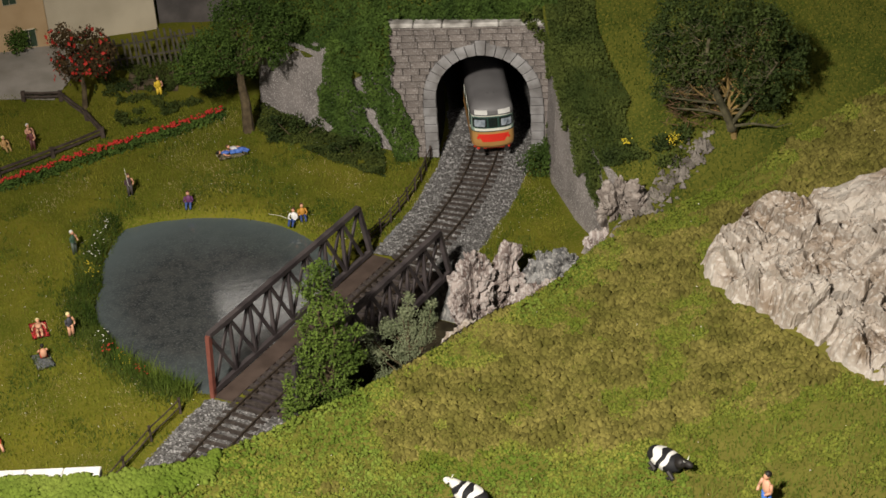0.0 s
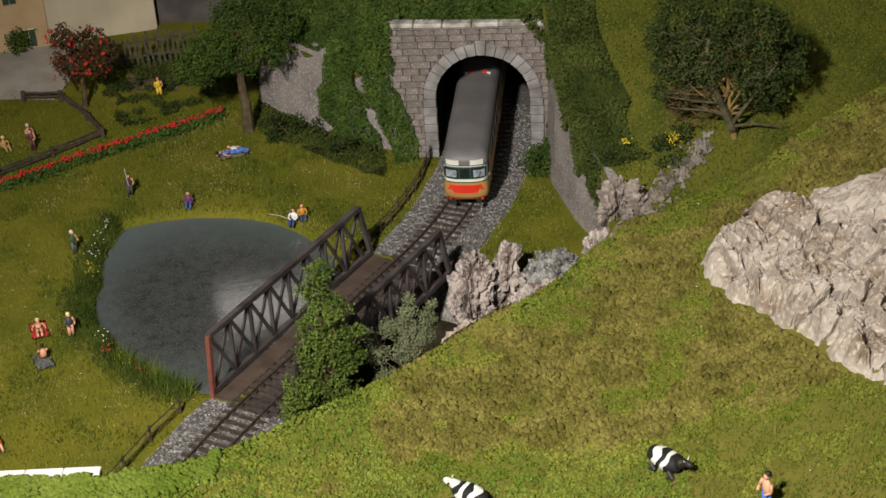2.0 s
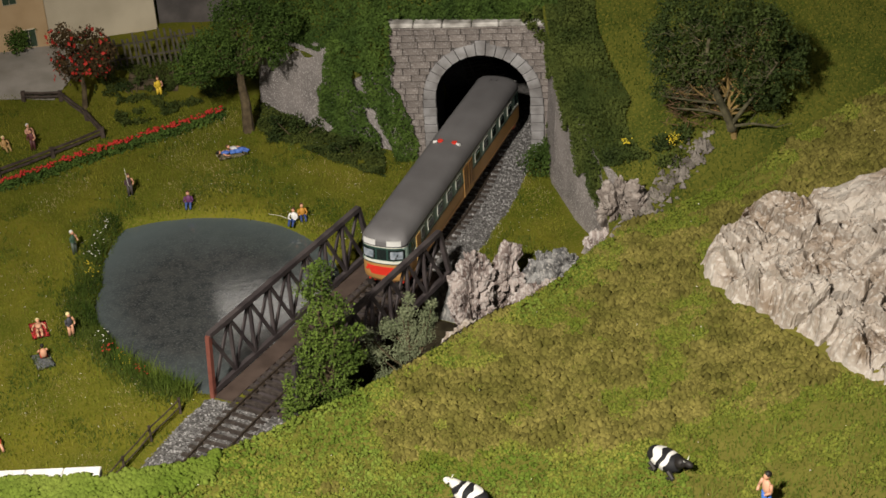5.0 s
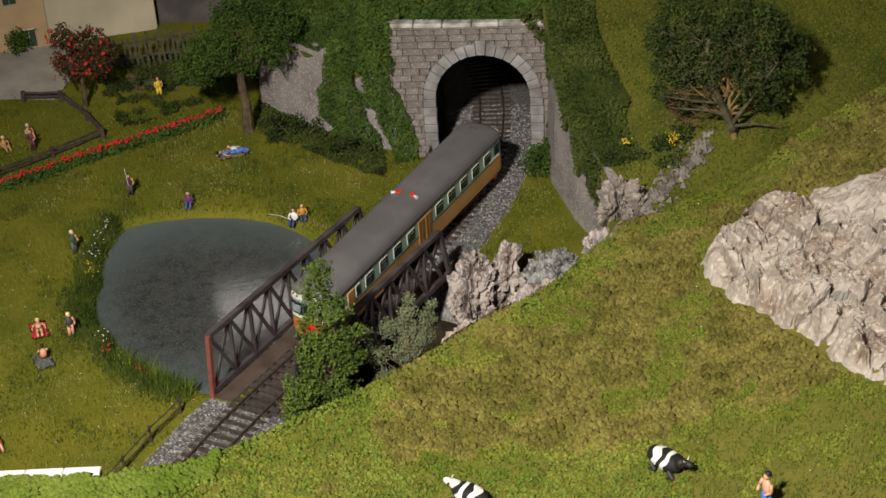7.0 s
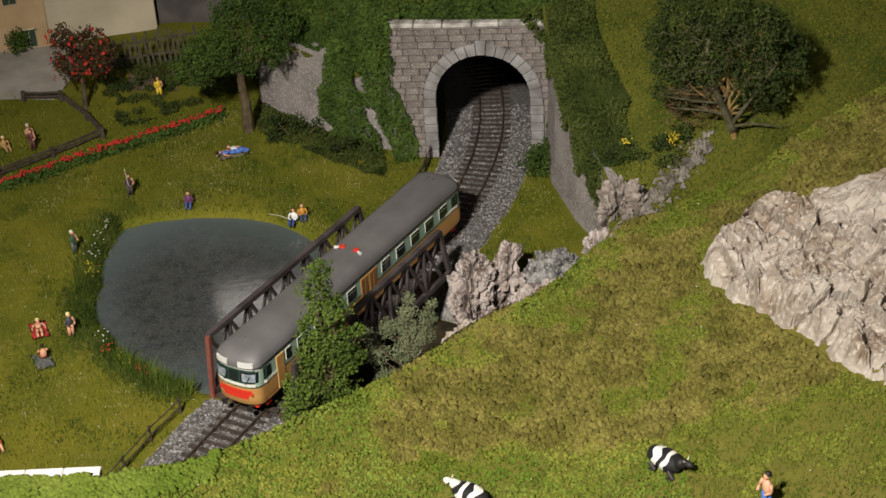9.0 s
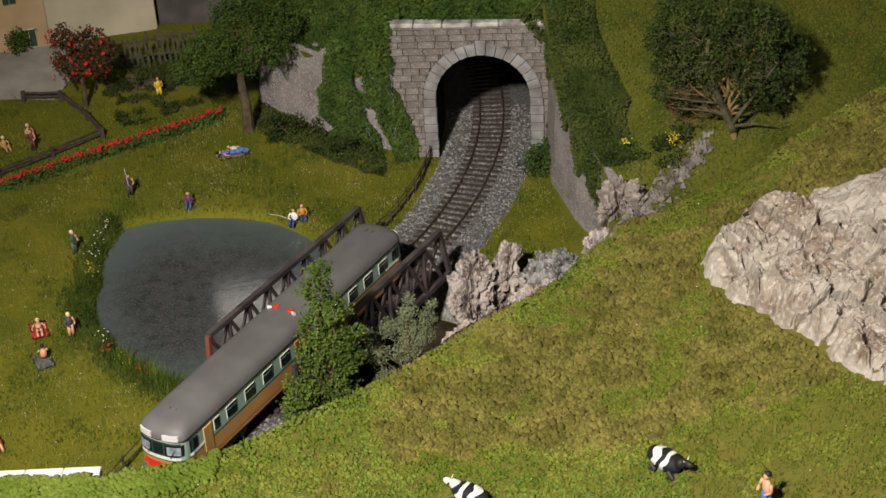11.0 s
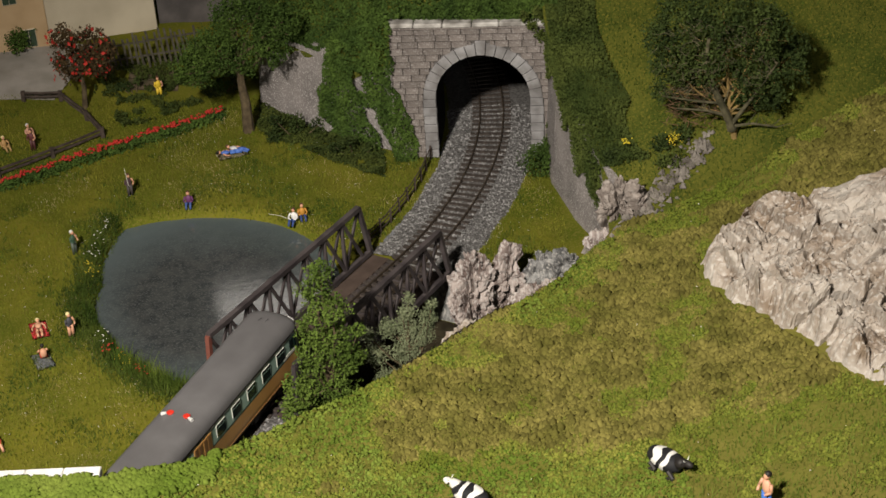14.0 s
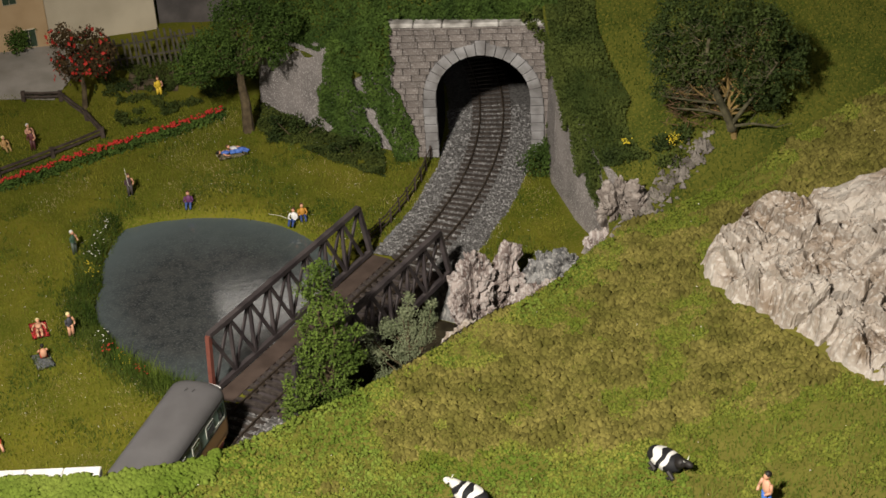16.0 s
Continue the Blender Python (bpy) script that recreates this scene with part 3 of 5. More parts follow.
            box(bm, (e * 11.35, y, 2.7), (0.78, 0.07, 0.8), bevel=0.03)
            part("cab_window", bm, M["glass"], root)
        bm = B()
        box(bm, (d * 10.0, y, 2.08), (0.84, 0.07, 2.1), bevel=0.03)
        dr = part("cab_door", bm, M["trim"], root, "beige cab door with a yellowish edge")
        bm = B()
        box(bm, (d * 10.0, y + side * 0.04, 2.08), (0.74, 0.02, 2.0))
        part("door_panel", bm, M["beige"], dr)
        for k in (-1, 1):
            bm = B()
            box(bm, (d * -0.17 + k * 0.5, y, 2.05), (0.94, 0.08, 2.2), bevel=0.03)
            lf = part("door_leaf", bm, M["beige"], root)
            for q in (-0.2, 0.22):
                bm = B()
                box(bm, (d * -0.17 + k * 0.5 + q, y + side * 0.04, 2.2), (0.3, 0.02, 1.7))
                part("door_panel", bm, M["door"], lf)
        bm = B()
        box(bm, (0, side * (HW - 0.02), 1.0), (23.0, 0.06, 0.05))
        part("skirt_line", bm, M["door"], root)
    # roof horns
    for side in (1, -1):
        bm = B()
        ball(bm, (-0.6, side * 0.54, 4.48), 0.22, sub=2)
        part("horn_base", bm, M["red"], root, "red horn base")
        bm = B()
        rod(bm, (-0.5, side * 0.74, 4.44), (-0.38, side * 1.02, 4.4), 0.08, 0.13, 10)
        part("horn", bm, M["silver"], root)
    # underframe
    bm = B()
    box(bm, (0, 0, 0.68), (22.8, 2.5, 0.3))
    for x in (-3.0, 0.0, 2.8):
        box(bm, (x, 0, 0.5), (2.0, 2.3, 0.5), bevel=0.06)
    part("underframe", bm, M["black"], root)
    for c in (-8.1, 8.1):
        bm = B()
        for side in (1, -1):
            box(bm, (c, side * 1.2, 0.5), (4.2, 0.16, 0.28), bevel=0.04)
            for x in (-1.5, 1.5):
                box(bm, (c + x, side * 1.26, 0.48), (0.55, 0.2, 0.5), bevel=0.05)
        box(bm, (c, 0, 0.5), (0.8, 2.4, 0.2))
        part("bogie", bm, M["black"], root)
    for x in AXLES:
        bm = B()
        rod(bm, (0, -1.0, 0), (0, 1.0, 0), 0.1, 0.1, 8)
        for side in (1, -1):
            rod(bm, (0, side * 0.78, 0), (0, side * 0.96, 0), 0.53, 0.5, 20)
        w = part("wheelset", bm, M["rail"], root)
        w.location = (x * CM, 0, 0.53 * CM)
        WHEELSETS.append((x, w))
    # body heights are remapped so its bands fit the camera's view
    for ob in root.children_recursive:
        if ob.name.split(".")[0] not in ("wheelset", "bogie", "underframe"):
            for v in ob.data.vertices:
                v.co.z = float(np.interp(v.co.z / CM, (0, 0.82, 2.1, 2.68, 3.34, 4.5), (0.1, 0.95, 2.47, 3.1, 3.72, 4.83))) * CM
    return root


RAILCAR = build_railcar()


# ---- rocks ----
def ridged(p, seed, octaves=5):
    return noise.ridged_multi_fractal(p + Vector((seed, seed * 0.7, seed * 1.3)), 0.9, 2.1, octaves, 1.0, 2.0)


def facet(p, seed):
    """Tilted planes of broken stone: height, and distance from the crack between two of them."""
    q = p + Vector((seed, seed * 1.7, seed * 0.6))
    ds, ps = noise.voronoi(q)
    return (q - ps[0]).dot(noise.noise_vector(ps[0] * 7.3)) * 1.6 + 0.7 * noise.noise(ps[0] * 5.1), ds[1] - ds[0]


def crag(name, c, s, mat, seed, label, turn=0.0, tip=0.0, sub=6, freq=0.9, amp=0.34, block=2.4):
    """A craggy cast-plaster rock of half sizes s round c; tip leans its top; block squares its outline."""
    bm = B()
    vs = bmesh.ops.create_icosphere(bm, subdivisions=sub, radius=1.0)["verts"]
    rot = Matrix.Rotation(radians(turn), 3, "Z")
    for v in vs:
        p = v.co.normalized()
        k = (abs(p.x) ** block + abs(p.y) ** block + abs(p.z) ** block) ** (-1 / block)
        q = Vector((p.x * s[0], p.y * s[1], p.z * s[2])) * k
        w = q + Vector((noise.noise(q * 0.6 + Vector((seed, 0, 0))), noise.noise(q * 0.6 + Vector((0, seed, 0))), noise.noise(q * 0.6 + Vector((0, 0, seed))))) * 0.5
        h1, e1 = facet(Vector((w.x, w.y, w.z * 0.42)) * 0.8 * freq, seed)
        h2, e2 = facet(Vector((w.x, w.y, w.z * 0.5)) * 2.1 * freq, seed + 5)
        h3, e3 = facet(Vector((w.x, w.y, w.z * 0.7)) * 4.6 * freq, seed + 9)
        fine = ridged(Vector((w.x, w.y, w.z * 0.5)) * 1.1, seed + 3, 5) - 0.9
        d = amp * (1.5 * h1 + 0.9 * h2 + 0.4 * h3) - 0.5 * (1 - smooth(e1, 0.0, 0.2)) - 0.2 * (1 - smooth(e2, 0.0, 0.18)) + 0.3 * fine
        q2 = q + Vector((p.x, p.y, p.z * 0.8)) * d
        q2.x += tip * (p.z + 1)
        v.co = rot @ q2
    ob = part(name, bm, mat)
    ob.location = Vector(c) * CM
    return tagged(ob, label, "rock", "rocks at the bridge")


crag("rock", (1.6, -2.2, -1.0), (1.2, 1.25, 3.5), M["pinkrock"], 3.1, "tall craggy pale pinkish rock beside the bridge end", 20, 0.2, amp=0.5, freq=1.0)
crag("rock", (3.6, -0.7, -1.2), (0.8, 0.9, 3.8), M["pinkrock"], 7.4, "narrow pale craggy rock leaning behind the bridge rock", -10, 0.5, amp=0.45, freq=1.2)
crag("rock", (6.3, -1.2, -1.2), (0.9, 1.0, 2.9), M["rockd"], 9.3, "grey craggy rock with dark clefts", -10, 0.2, amp=0.5, freq=1.2)
crag("rock", (7.8, -2.0, -1.0), (1.6, 1.1, 2.8), M["rockd"], 11.8, "broad dark grey craggy rock", 10, 0.1, amp=0.5, freq=1.0)
crag("rock", (6.3, -7.0, 0.5), (2.4, 1.3, 2.1), M["pinkrock"], 15.2, "low pale rock slab under the turf edge", 38, 0.0, amp=0.4, freq=0.7)
crag("rock", (1.0, -12.4, 2.3), (1.7, 0.8, 1.4), M["rock"], 18.2, "low pale rock at the turf edge", 38, 0.0, sub=5, amp=0.3)
crag("rock", (10.4, -4.4, 3.0), (0.9, 1.4, 1.9), M["pinkrock"], 19.6, "pale rock at the head of the gully", 30, 0.0, sub=5)
crag("rock", (12.1, 0.0, 2.9), (1.7, 0.9, 3.3), M["rockface"], 23.1, "rough pinkish grey rock face beside the wing wall", 10, 0.0, amp=0.4, freq=1.3)


def rubble():
    """Broken stones strewn down the gully and along its ledges."""
    for (ax, ay), (bx, by), wide, n, size in (((12.2, -1.6), (18.6, 3.4), 0.5, 420, 0.2), ((14.2, -3.6), (17.0, -2.0), 0.22, 130, 0.17), ((19.0, -1.2), (22.2, 0.4), 0.2, 140, 0.17), ((9.6, -5.4), (12.6, -2.6), 0.5, 260, 0.26)):
        pts = []
        for _ in range(n):
            k = random.random()
            x, y = mix(ax, bx, k) + random.gauss(0, wide * 0.5), mix(ay, by, k) + random.gauss(0, wide)
            z = max(slope_z(x, y) if x > 11.2 else -9, hill_z(x, y) + 0.1 if y < rim_y(x) + 0.3 else 3.5 + 0.1 * (x - 10))
            pts.append((x, y, z + random.uniform(0, 0.25)))
        tagged(clumps("rubble", np.array(pts), size, M["rubble"], 1.1, False), "broken grey rubble in the grass gully", "rubble", kind="stuff")


CLIFF = [(15.3, -11.2), (17.4, -9.4), (19.4, -6.6), (20.6, -6.6), (22.8, -8.0), (27.9, -8.4), (40, -8), (40, -29), (23.0, -27.6), (21.2, -25.2), (19.8, -21.6), (18.2, -18.4), (16.6, -16.2), (15.4, -13.4)]


def inside(x, y, poly):
    """Distance to the border of a polygon, positive inside."""
    best, odd = 1e9, False
    for (ax, ay), (bx, by) in zip(poly, poly[1:] + poly[:1]):
        dx, dy = bx - ax, by - ay
        k = max(0.0, min(1.0, ((x - ax) * dx + (y - ay) * dy) / (dx * dx + dy * dy)))
        best = min(best, math.hypot(x - ax - k * dx, y - ay - k * dy))
        if (ay > y) != (by > y) and x < (bx - ax) * (y - ay) / (by - ay) + ax:
            odd = not odd
    return best if odd else -best


def build_cliff():
    keep = {}

    def fn(u, v):
        x, y = mix(14.4, 33, u), mix(-29.5, -5.0, v)
        d = inside(x, y, CLIFF) + 0.5 * nz(x, y, 8, 0.5) + 0.3 * nz(x, y, 3, 1.6)
        keep[(round(u * 190), round(v * 250))] = d
        e = smooth(d, -0.1, 1.3)
        p = Vector((x, y, 0))
        w = p + Vector((nz(x, y, 1, 0.3), nz(x, y, 2, 0.3), 0)) * 1.3
        h1, e1 = facet(Vector((0.8 * w.x + 0.35 * w.y, -0.3 * w.x + 0.62 * w.y, 0)) * 0.3, 4.4)
        h2, e2 = facet(Vector((w.x + 0.3 * w.y, w.y, 0)) * 0.95, 8.1)
        r = 1.0 * h1 + 0.5 * h2 - 0.5 * (1 - smooth(e1, 0.0, 0.1)) - 0.2 * (1 - smooth(e2, 0.0, 0.1))
        layer = (0.8 * w.x + 0.6 * w.y) * 0.22 + 0.9 * nz(w.x, w.y, 3, 0.16)
        r += 0.7 * ((1 - (layer - math.floor(layer))) ** 1.5 - 0.4)
        fine = ridged(Vector((0.8 * w.x + 0.6 * w.y, 1.6 * (0.8 * w.y - 0.6 * w.x), 0)) * 0.6, 9.4, 6) - 0.9
        smoothtop = smooth(y - 0.25 * (x - 22), -13.5, -10.0) * smooth(x, 21, 24)
        step = 0.9 * smooth(d, 0, 0.9) + 0.9 * smooth(y + 0.35 * x, -9.0, -6.0)
        z = hill_z(x, y) - 0.35 + e * (1.15 + 0.5 * step + (1.15 * r + 0.4 * fine) * (1 - 0.85 * smoothtop))
        return x + 0.35 * e * nz(x, y, 1, 0.8), y - 0.6 * e * r * (1 - smoothtop), z

    v, f = sheet(190, 250, fn)
    w = 191
    ks = [keep[(i % w, i // w)] for i in range(len(v))]
    f = [q for q in f if max(ks[i] for i in q) > -0.15]
    ob = raw("rock", v, f, M["rock"], shade=False)
    tagged(ob, "large craggy pale beige plaster rock outcrop on the hillside", "rock")


build_cliff()

# ---- planting ----
M.update(
    leaf_bright=material("leaf_bright_green", (0.036, 0.062, 0.009), (0.095, 0.14, 0.024), 0.5, 0.8, 0, island=0.45, spec=0.15),
    leaf_dark=material("leaf_dark_green", (0.02, 0.034, 0.008), (0.052, 0.072, 0.016), 0.5, 0.8, 0, island=0.45, spec=0.15),
    leaf_grey=material("leaf_grey_green", (0.15, 0.175, 0.095), (0.25, 0.275, 0.16), 0.5, 0.85, 0, island=0.4, spec=0.1),
    ivy_deep=material("ivy_deep_leaf", (0.03, 0.044, 0.01), (0.064, 0.08, 0.018), 0.4, 0.8, 0, island=0.45, spec=0.1),
    ivy=material("ivy_leaf", (0.035, 0.065, 0.012), (0.07, 0.115, 0.02), 0.4, 0.8, 0, island=0.45, spec=0.15),
    turf=material("turf_clump", (0.098, 0.12, 0.016), (0.178, 0.184, 0.034), 0.2, 0.95, 0, island=0.5, spec=0.05),
    # wide tone spread between clumps also stands in for shaded pits
    turf_brown=material("turf_clump_brown", (0.108, 0.10, 0.023), (0.2, 0.174, 0.047), 0.5, 0.95, 0, island=0.5, spec=0.05),
    turf_bright=material("turf_clump_bright", (0.08, 0.12, 0.015), (0.135, 0.172, 0.03), 0.3, 0.95, 0, island=0.35, spec=0.05),
    blade=material("grass_blade", (0.09, 0.112, 0.012), (0.175, 0.17, 0.024), 0.25, 0.9, 0, island=0.4, spec=0.05),
    blade_deep=material("grass_blade_deep", (0.035, 0.065, 0.01), (0.09, 0.12, 0.02), 0.4, 0.9, 0, island=0.4, spec=0.05),
    straw=material("dry_straw", (0.24, 0.19, 0.07), (0.4, 0.34, 0.18), 0.8, 0.9, 0, island=0.3, spec=0.05),
    leaf_bronze=material("leaf_bronze", (0.04, 0.028, 0.014), (0.085, 0.055, 0.025), 0.5, 0.8, 0, island=0.45, spec=0.1),
    petal_red=plain("red_petal", (0.45, 0.028, 0.018), 0.7),
    petal_white=plain("white_petal", (0.75, 0.73, 0.66), 0.7),
    petal_yellow=plain("yellow_petal", (0.65, 0.5, 0.03), 0.7),
    bark_moss=material("mossy_bark", (0.045, 0.042, 0.022), (0.12, 0.105, 0.06), 1.5, 0.9, 0.5),
    twig=material("brown_twig", (0.06, 0.035, 0.016), (0.15, 0.09, 0.045), 1.5, 0.9, 0.0),
    bark_yellow=material("yellowed_bark", (0.16, 0.11, 0.04), (0.3, 0.2, 0.07), 1.5, 0.9, 0.5),
)
rng = np.random.default_rng(5)


def unit(n):
    v = rng.normal(size=(n, 3))
    return v / np.linalg.norm(v, axis=1, keepdims=True)


def flakes(name, pts, size, mat, parent=None, label="", up=0.0):
    """Small leaves, one bent quad a point."""
    n = len(pts)
    a, b = unit(n), unit(n)
    a[:, 2] += up
    a /= np.linalg.norm(a, axis=1, keepdims=True)
    b -= a * np.sum(a * b, axis=1, keepdims=True)
    b /= np.linalg.norm(b, axis=1, keepdims=True)
    c = np.cross(a, b)
    s = size * rng.uniform(0.6, 1.4, (n, 1))
    p = np.asarray(pts, float)
    v = np.stack([p - a * s * 0.6, p + b * s * 0.45 + c * s * 0.15, p + a * s * 0.6, p - b * s * 0.45 + c * s * 0.15], 1).reshape(-1, 3)
    f = [(4 * i, 4 * i + 1, 4 * i + 2, 4 * i + 3) for i in range(n)]
    return raw(name, v, f, mat, parent, label)


def clumps(name, pts, size, mat, squash=0.7, shade=True):
    """Small uneven eight-sided lumps."""
    n = len(pts)
    p = np.asarray(pts, float)
    s = size * rng.uniform(0.5, 1.4, (n, 1))
    ang = rng.uniform(0, math.pi, n)
    ca, sa = np.cos(ang)[:, None], np.sin(ang)[:, None]
    x, y, z = np.hstack([ca, sa, ca * 0]), np.hstack([-sa, ca, ca * 0]), np.array([[0, 0, 1.0]])
    j = lambda: s * rng.uniform(0.6, 1.3, (n, 1))
    v = np.stack([p + x * j(), p + y * j(), p - x * j(), p - y * j(), p + z * j() * squash + x * s * 0.2, p - z * s * 0.5], 1).reshape(-1, 3)
    f = []
    for i in range(n):
        o = 6 * i
        f += [(o, o + 1, o + 4), (o + 1, o + 2, o + 4), (o + 2, o + 3, o + 4), (o + 3, o, o + 4), (o + 1, o, o + 5), (o + 2, o + 1, o + 5), (o + 3, o + 2, o + 5), (o, o + 3, o + 5)]
    return raw(name, v, f, mat, shade=shade)


def blades(name, pts, tall, mat, wide=0.035, lean=0.35):
    n = len(pts)
    p = np.asarray(pts, float)
    ang = rng.uniform(0, 2 * math.pi, n)
    side = np.stack([np.cos(ang), np.sin(ang), ang * 0], 1) * wide
    t = rng.normal(size=(n, 3)) * lean
    t[:, 2] = 1
    top = p + t * tall * rng.uniform(0.5, 1.3, (n, 1))
    v = np.stack([p - side, p + side, top], 1).reshape(-1, 3)
    return raw(name, v, [(3 * i, 3 * i + 1, 3 * i + 2) for i in range(n)], mat)


def cloud(blobs, per, shell=0.55):
    """Points in uneven clumps round blob centres (x, y, z, r)."""
    out = []
    for x, y, z, r in blobs:
        k = int(per * r ** 2)
        d = unit(k)
        wob = np.array([0.75 + 0.5 * noise.noise(Vector(q) * 2.2 + Vector((x, y, z))) for q in d])[:, None]
        out.append(np.array((x, y, z)) + d * wob * r * 1.15 * rng.uniform(shell, 1.0, (k, 1)))
    return np.concatenate(out)


def bend(bm, pts, r0, r1, n=6):
    for i in range(len(pts) - 1):
        a, b = i / (len(pts) - 1), (i + 1) / (len(pts) - 1)
        rod(bm, pts[i], pts[i + 1], mix(r0, r1, a), mix(r0, r1, b), n)


def tree(name, base, blobs, leaf, per, size, bark, r0, label, limbs=None, shell=0.5, twigs=4):
    """A tapered trunk, limbs out to the clumps, and a crown of many small leaves."""
    root = thing(name, *base, label=label, category="tree")
    local = [(x - base[0], y - base[1], z - base[2], r) for x, y, z, r in blobs]
    cx, cy = np.mean([b[0] for b in local]), np.mean([b[1] for b in local])
    top = max(b[2] for b in local)
    low = min(b[2] for b in local)
    fork = Vector((cx * 0.35, cy * 0.35, max(0.8, low * 0.75 + 0.3)))
    bm = B()
    head = Vector((cx, cy, mix(low, top, 0.75)))
    bend(bm, [(0, 0, -0.2), fork * 0.55 + Vector((0.12, 0.05, 0)), fork, mix(fork, head, 0.5) + Vector((0.15, 0, 0)), head], r0, r0 * 0.25, 8)
    part("trunk", bm, bark, root)
    for x, y, z, r in (local if limbs is None else local[:limbs]):
        bm = B()
        e = Vector((x, y, z))
        k = random.uniform(0.0, 0.5)
        s = mix(fork, head, k) if z > fork.z + 1 else fork
        m = mix(s, e, 0.5) + Vector((random.uniform(-0.2, 0.2), random.uniform(-0.2, 0.2), -0.15))
        bend(bm, [s, m, e], r0 * 0.4, r0 * 0.12, 5)
        for _ in range(twigs):
            a = mix(m, e, random.uniform(0.1, 0.9))
            rod(bm, a, a + Vector((random.uniform(-1, 1), random.uniform(-1, 1), random.uniform(-0.3, 0.9))) * r * 0.8, r0 * 0.1, r0 * 0.03, 4)
        part("limb", bm, bark, root)
    flakes("crown", cloud(local, per, shell), size, leaf, root, "crown of many small leaves")
    return root


tree("tree", (-7.2, -15.0, -4.2), [(-7.3, -15.3, 10.1, 0.9), (-7.7, -14.9, 8.3, 1.25), (-6.7, -15.2, 7.4, 1.1), (-7.9, -14.8, 5.9, 1.45), (-6.6, -14.8, 4.9, 1.3), (-8.2, -15.6, 4.4, 1.3), (-6.4, -15.6, 3.6, 1.1), (-8.3, -14.5, 1.7, 1.45), (-6.9, -15.4, 1.4, 1.35), (-9.4, -15.3, 0.7, 1.1), (-8.0, -14.4, -0.5, 1.0), (-5.4, -15.0, 5.6, 0.6), (-5.6, -14.7, 3.5, 0.7), (-9.4, -15.4, 2.4, 1.0), (-9.9, -15.3, -0.4, 1.0), (-9.3, -15.9, 1.4, 1.2)],
     M["leaf_bright"], 560, 0.15, M["wood"], 0.22, "slender bright green deciduous tree beside the bridge")
tree("tree", (-2.3, -12.6, -4.2), [(-2.3, -12.5, 6.0, 0.45), (-2.4, -12.5, 5.0, 0.75), (-2.6, -12.3, 3.9, 0.9), (-0.9, -12.7, 5.6, 0.42), (-1.2, -12.4, 4.5, 0.7), (-1.6, -12.4, 3.2, 0.9), (-3.7, -12.1, 3.6, 0.8), (-5.0, -12.5, 3.5, 0.6), (-4.6, -12.2, 1.9, 1.05), (-2.7, -12.3, 1.9, 1.15), (-4.1, -13.0, 0.4, 1.0), (-2.2, -12.2, 2.6, 0.9)],
     M["leaf_grey"], 1300, 0.10, M["wood"], 0.2, "feathery grey-green conifer shrub beside the bridge", shell=0.35)
BIG = (20.4, 3.64, 6.75)
big_tree = tree("tree", BIG, [(16.5, 3.8, 15.7, 2.1), (19.3, 3.0, 16.6, 2.7), (21.8, 2.4, 15.5, 2.4), (23.6, 3.6, 12.4, 1.9), (15.9, 3.0, 12.9, 1.7), (18.2, 2.9, 13.3, 1.9), (21.3, 2.9, 12.0, 1.7), (22.6, 3.2, 10.3, 1.3), (24.6, 4.0, 13.2, 1.1), (15.1, 3.5, 14.7, 1.3), (15.2, 3.3, 10.9, 0.8), (22.2, 4.6, 9.0, 0.8), (20.6, 3.6, 10.2, 0.8), (18.3, 4.4, 10.6, 1.3), (16.8, 4.4, 9.6, 1.0), (17.0, 4.0, 11.6, 1.0)],
                M["leaf_dark"], 520, 0.16, M["bark_yellow"], 0.24, "large spreading dark green tree with bare lower branches", shell=0.55, twigs=10)


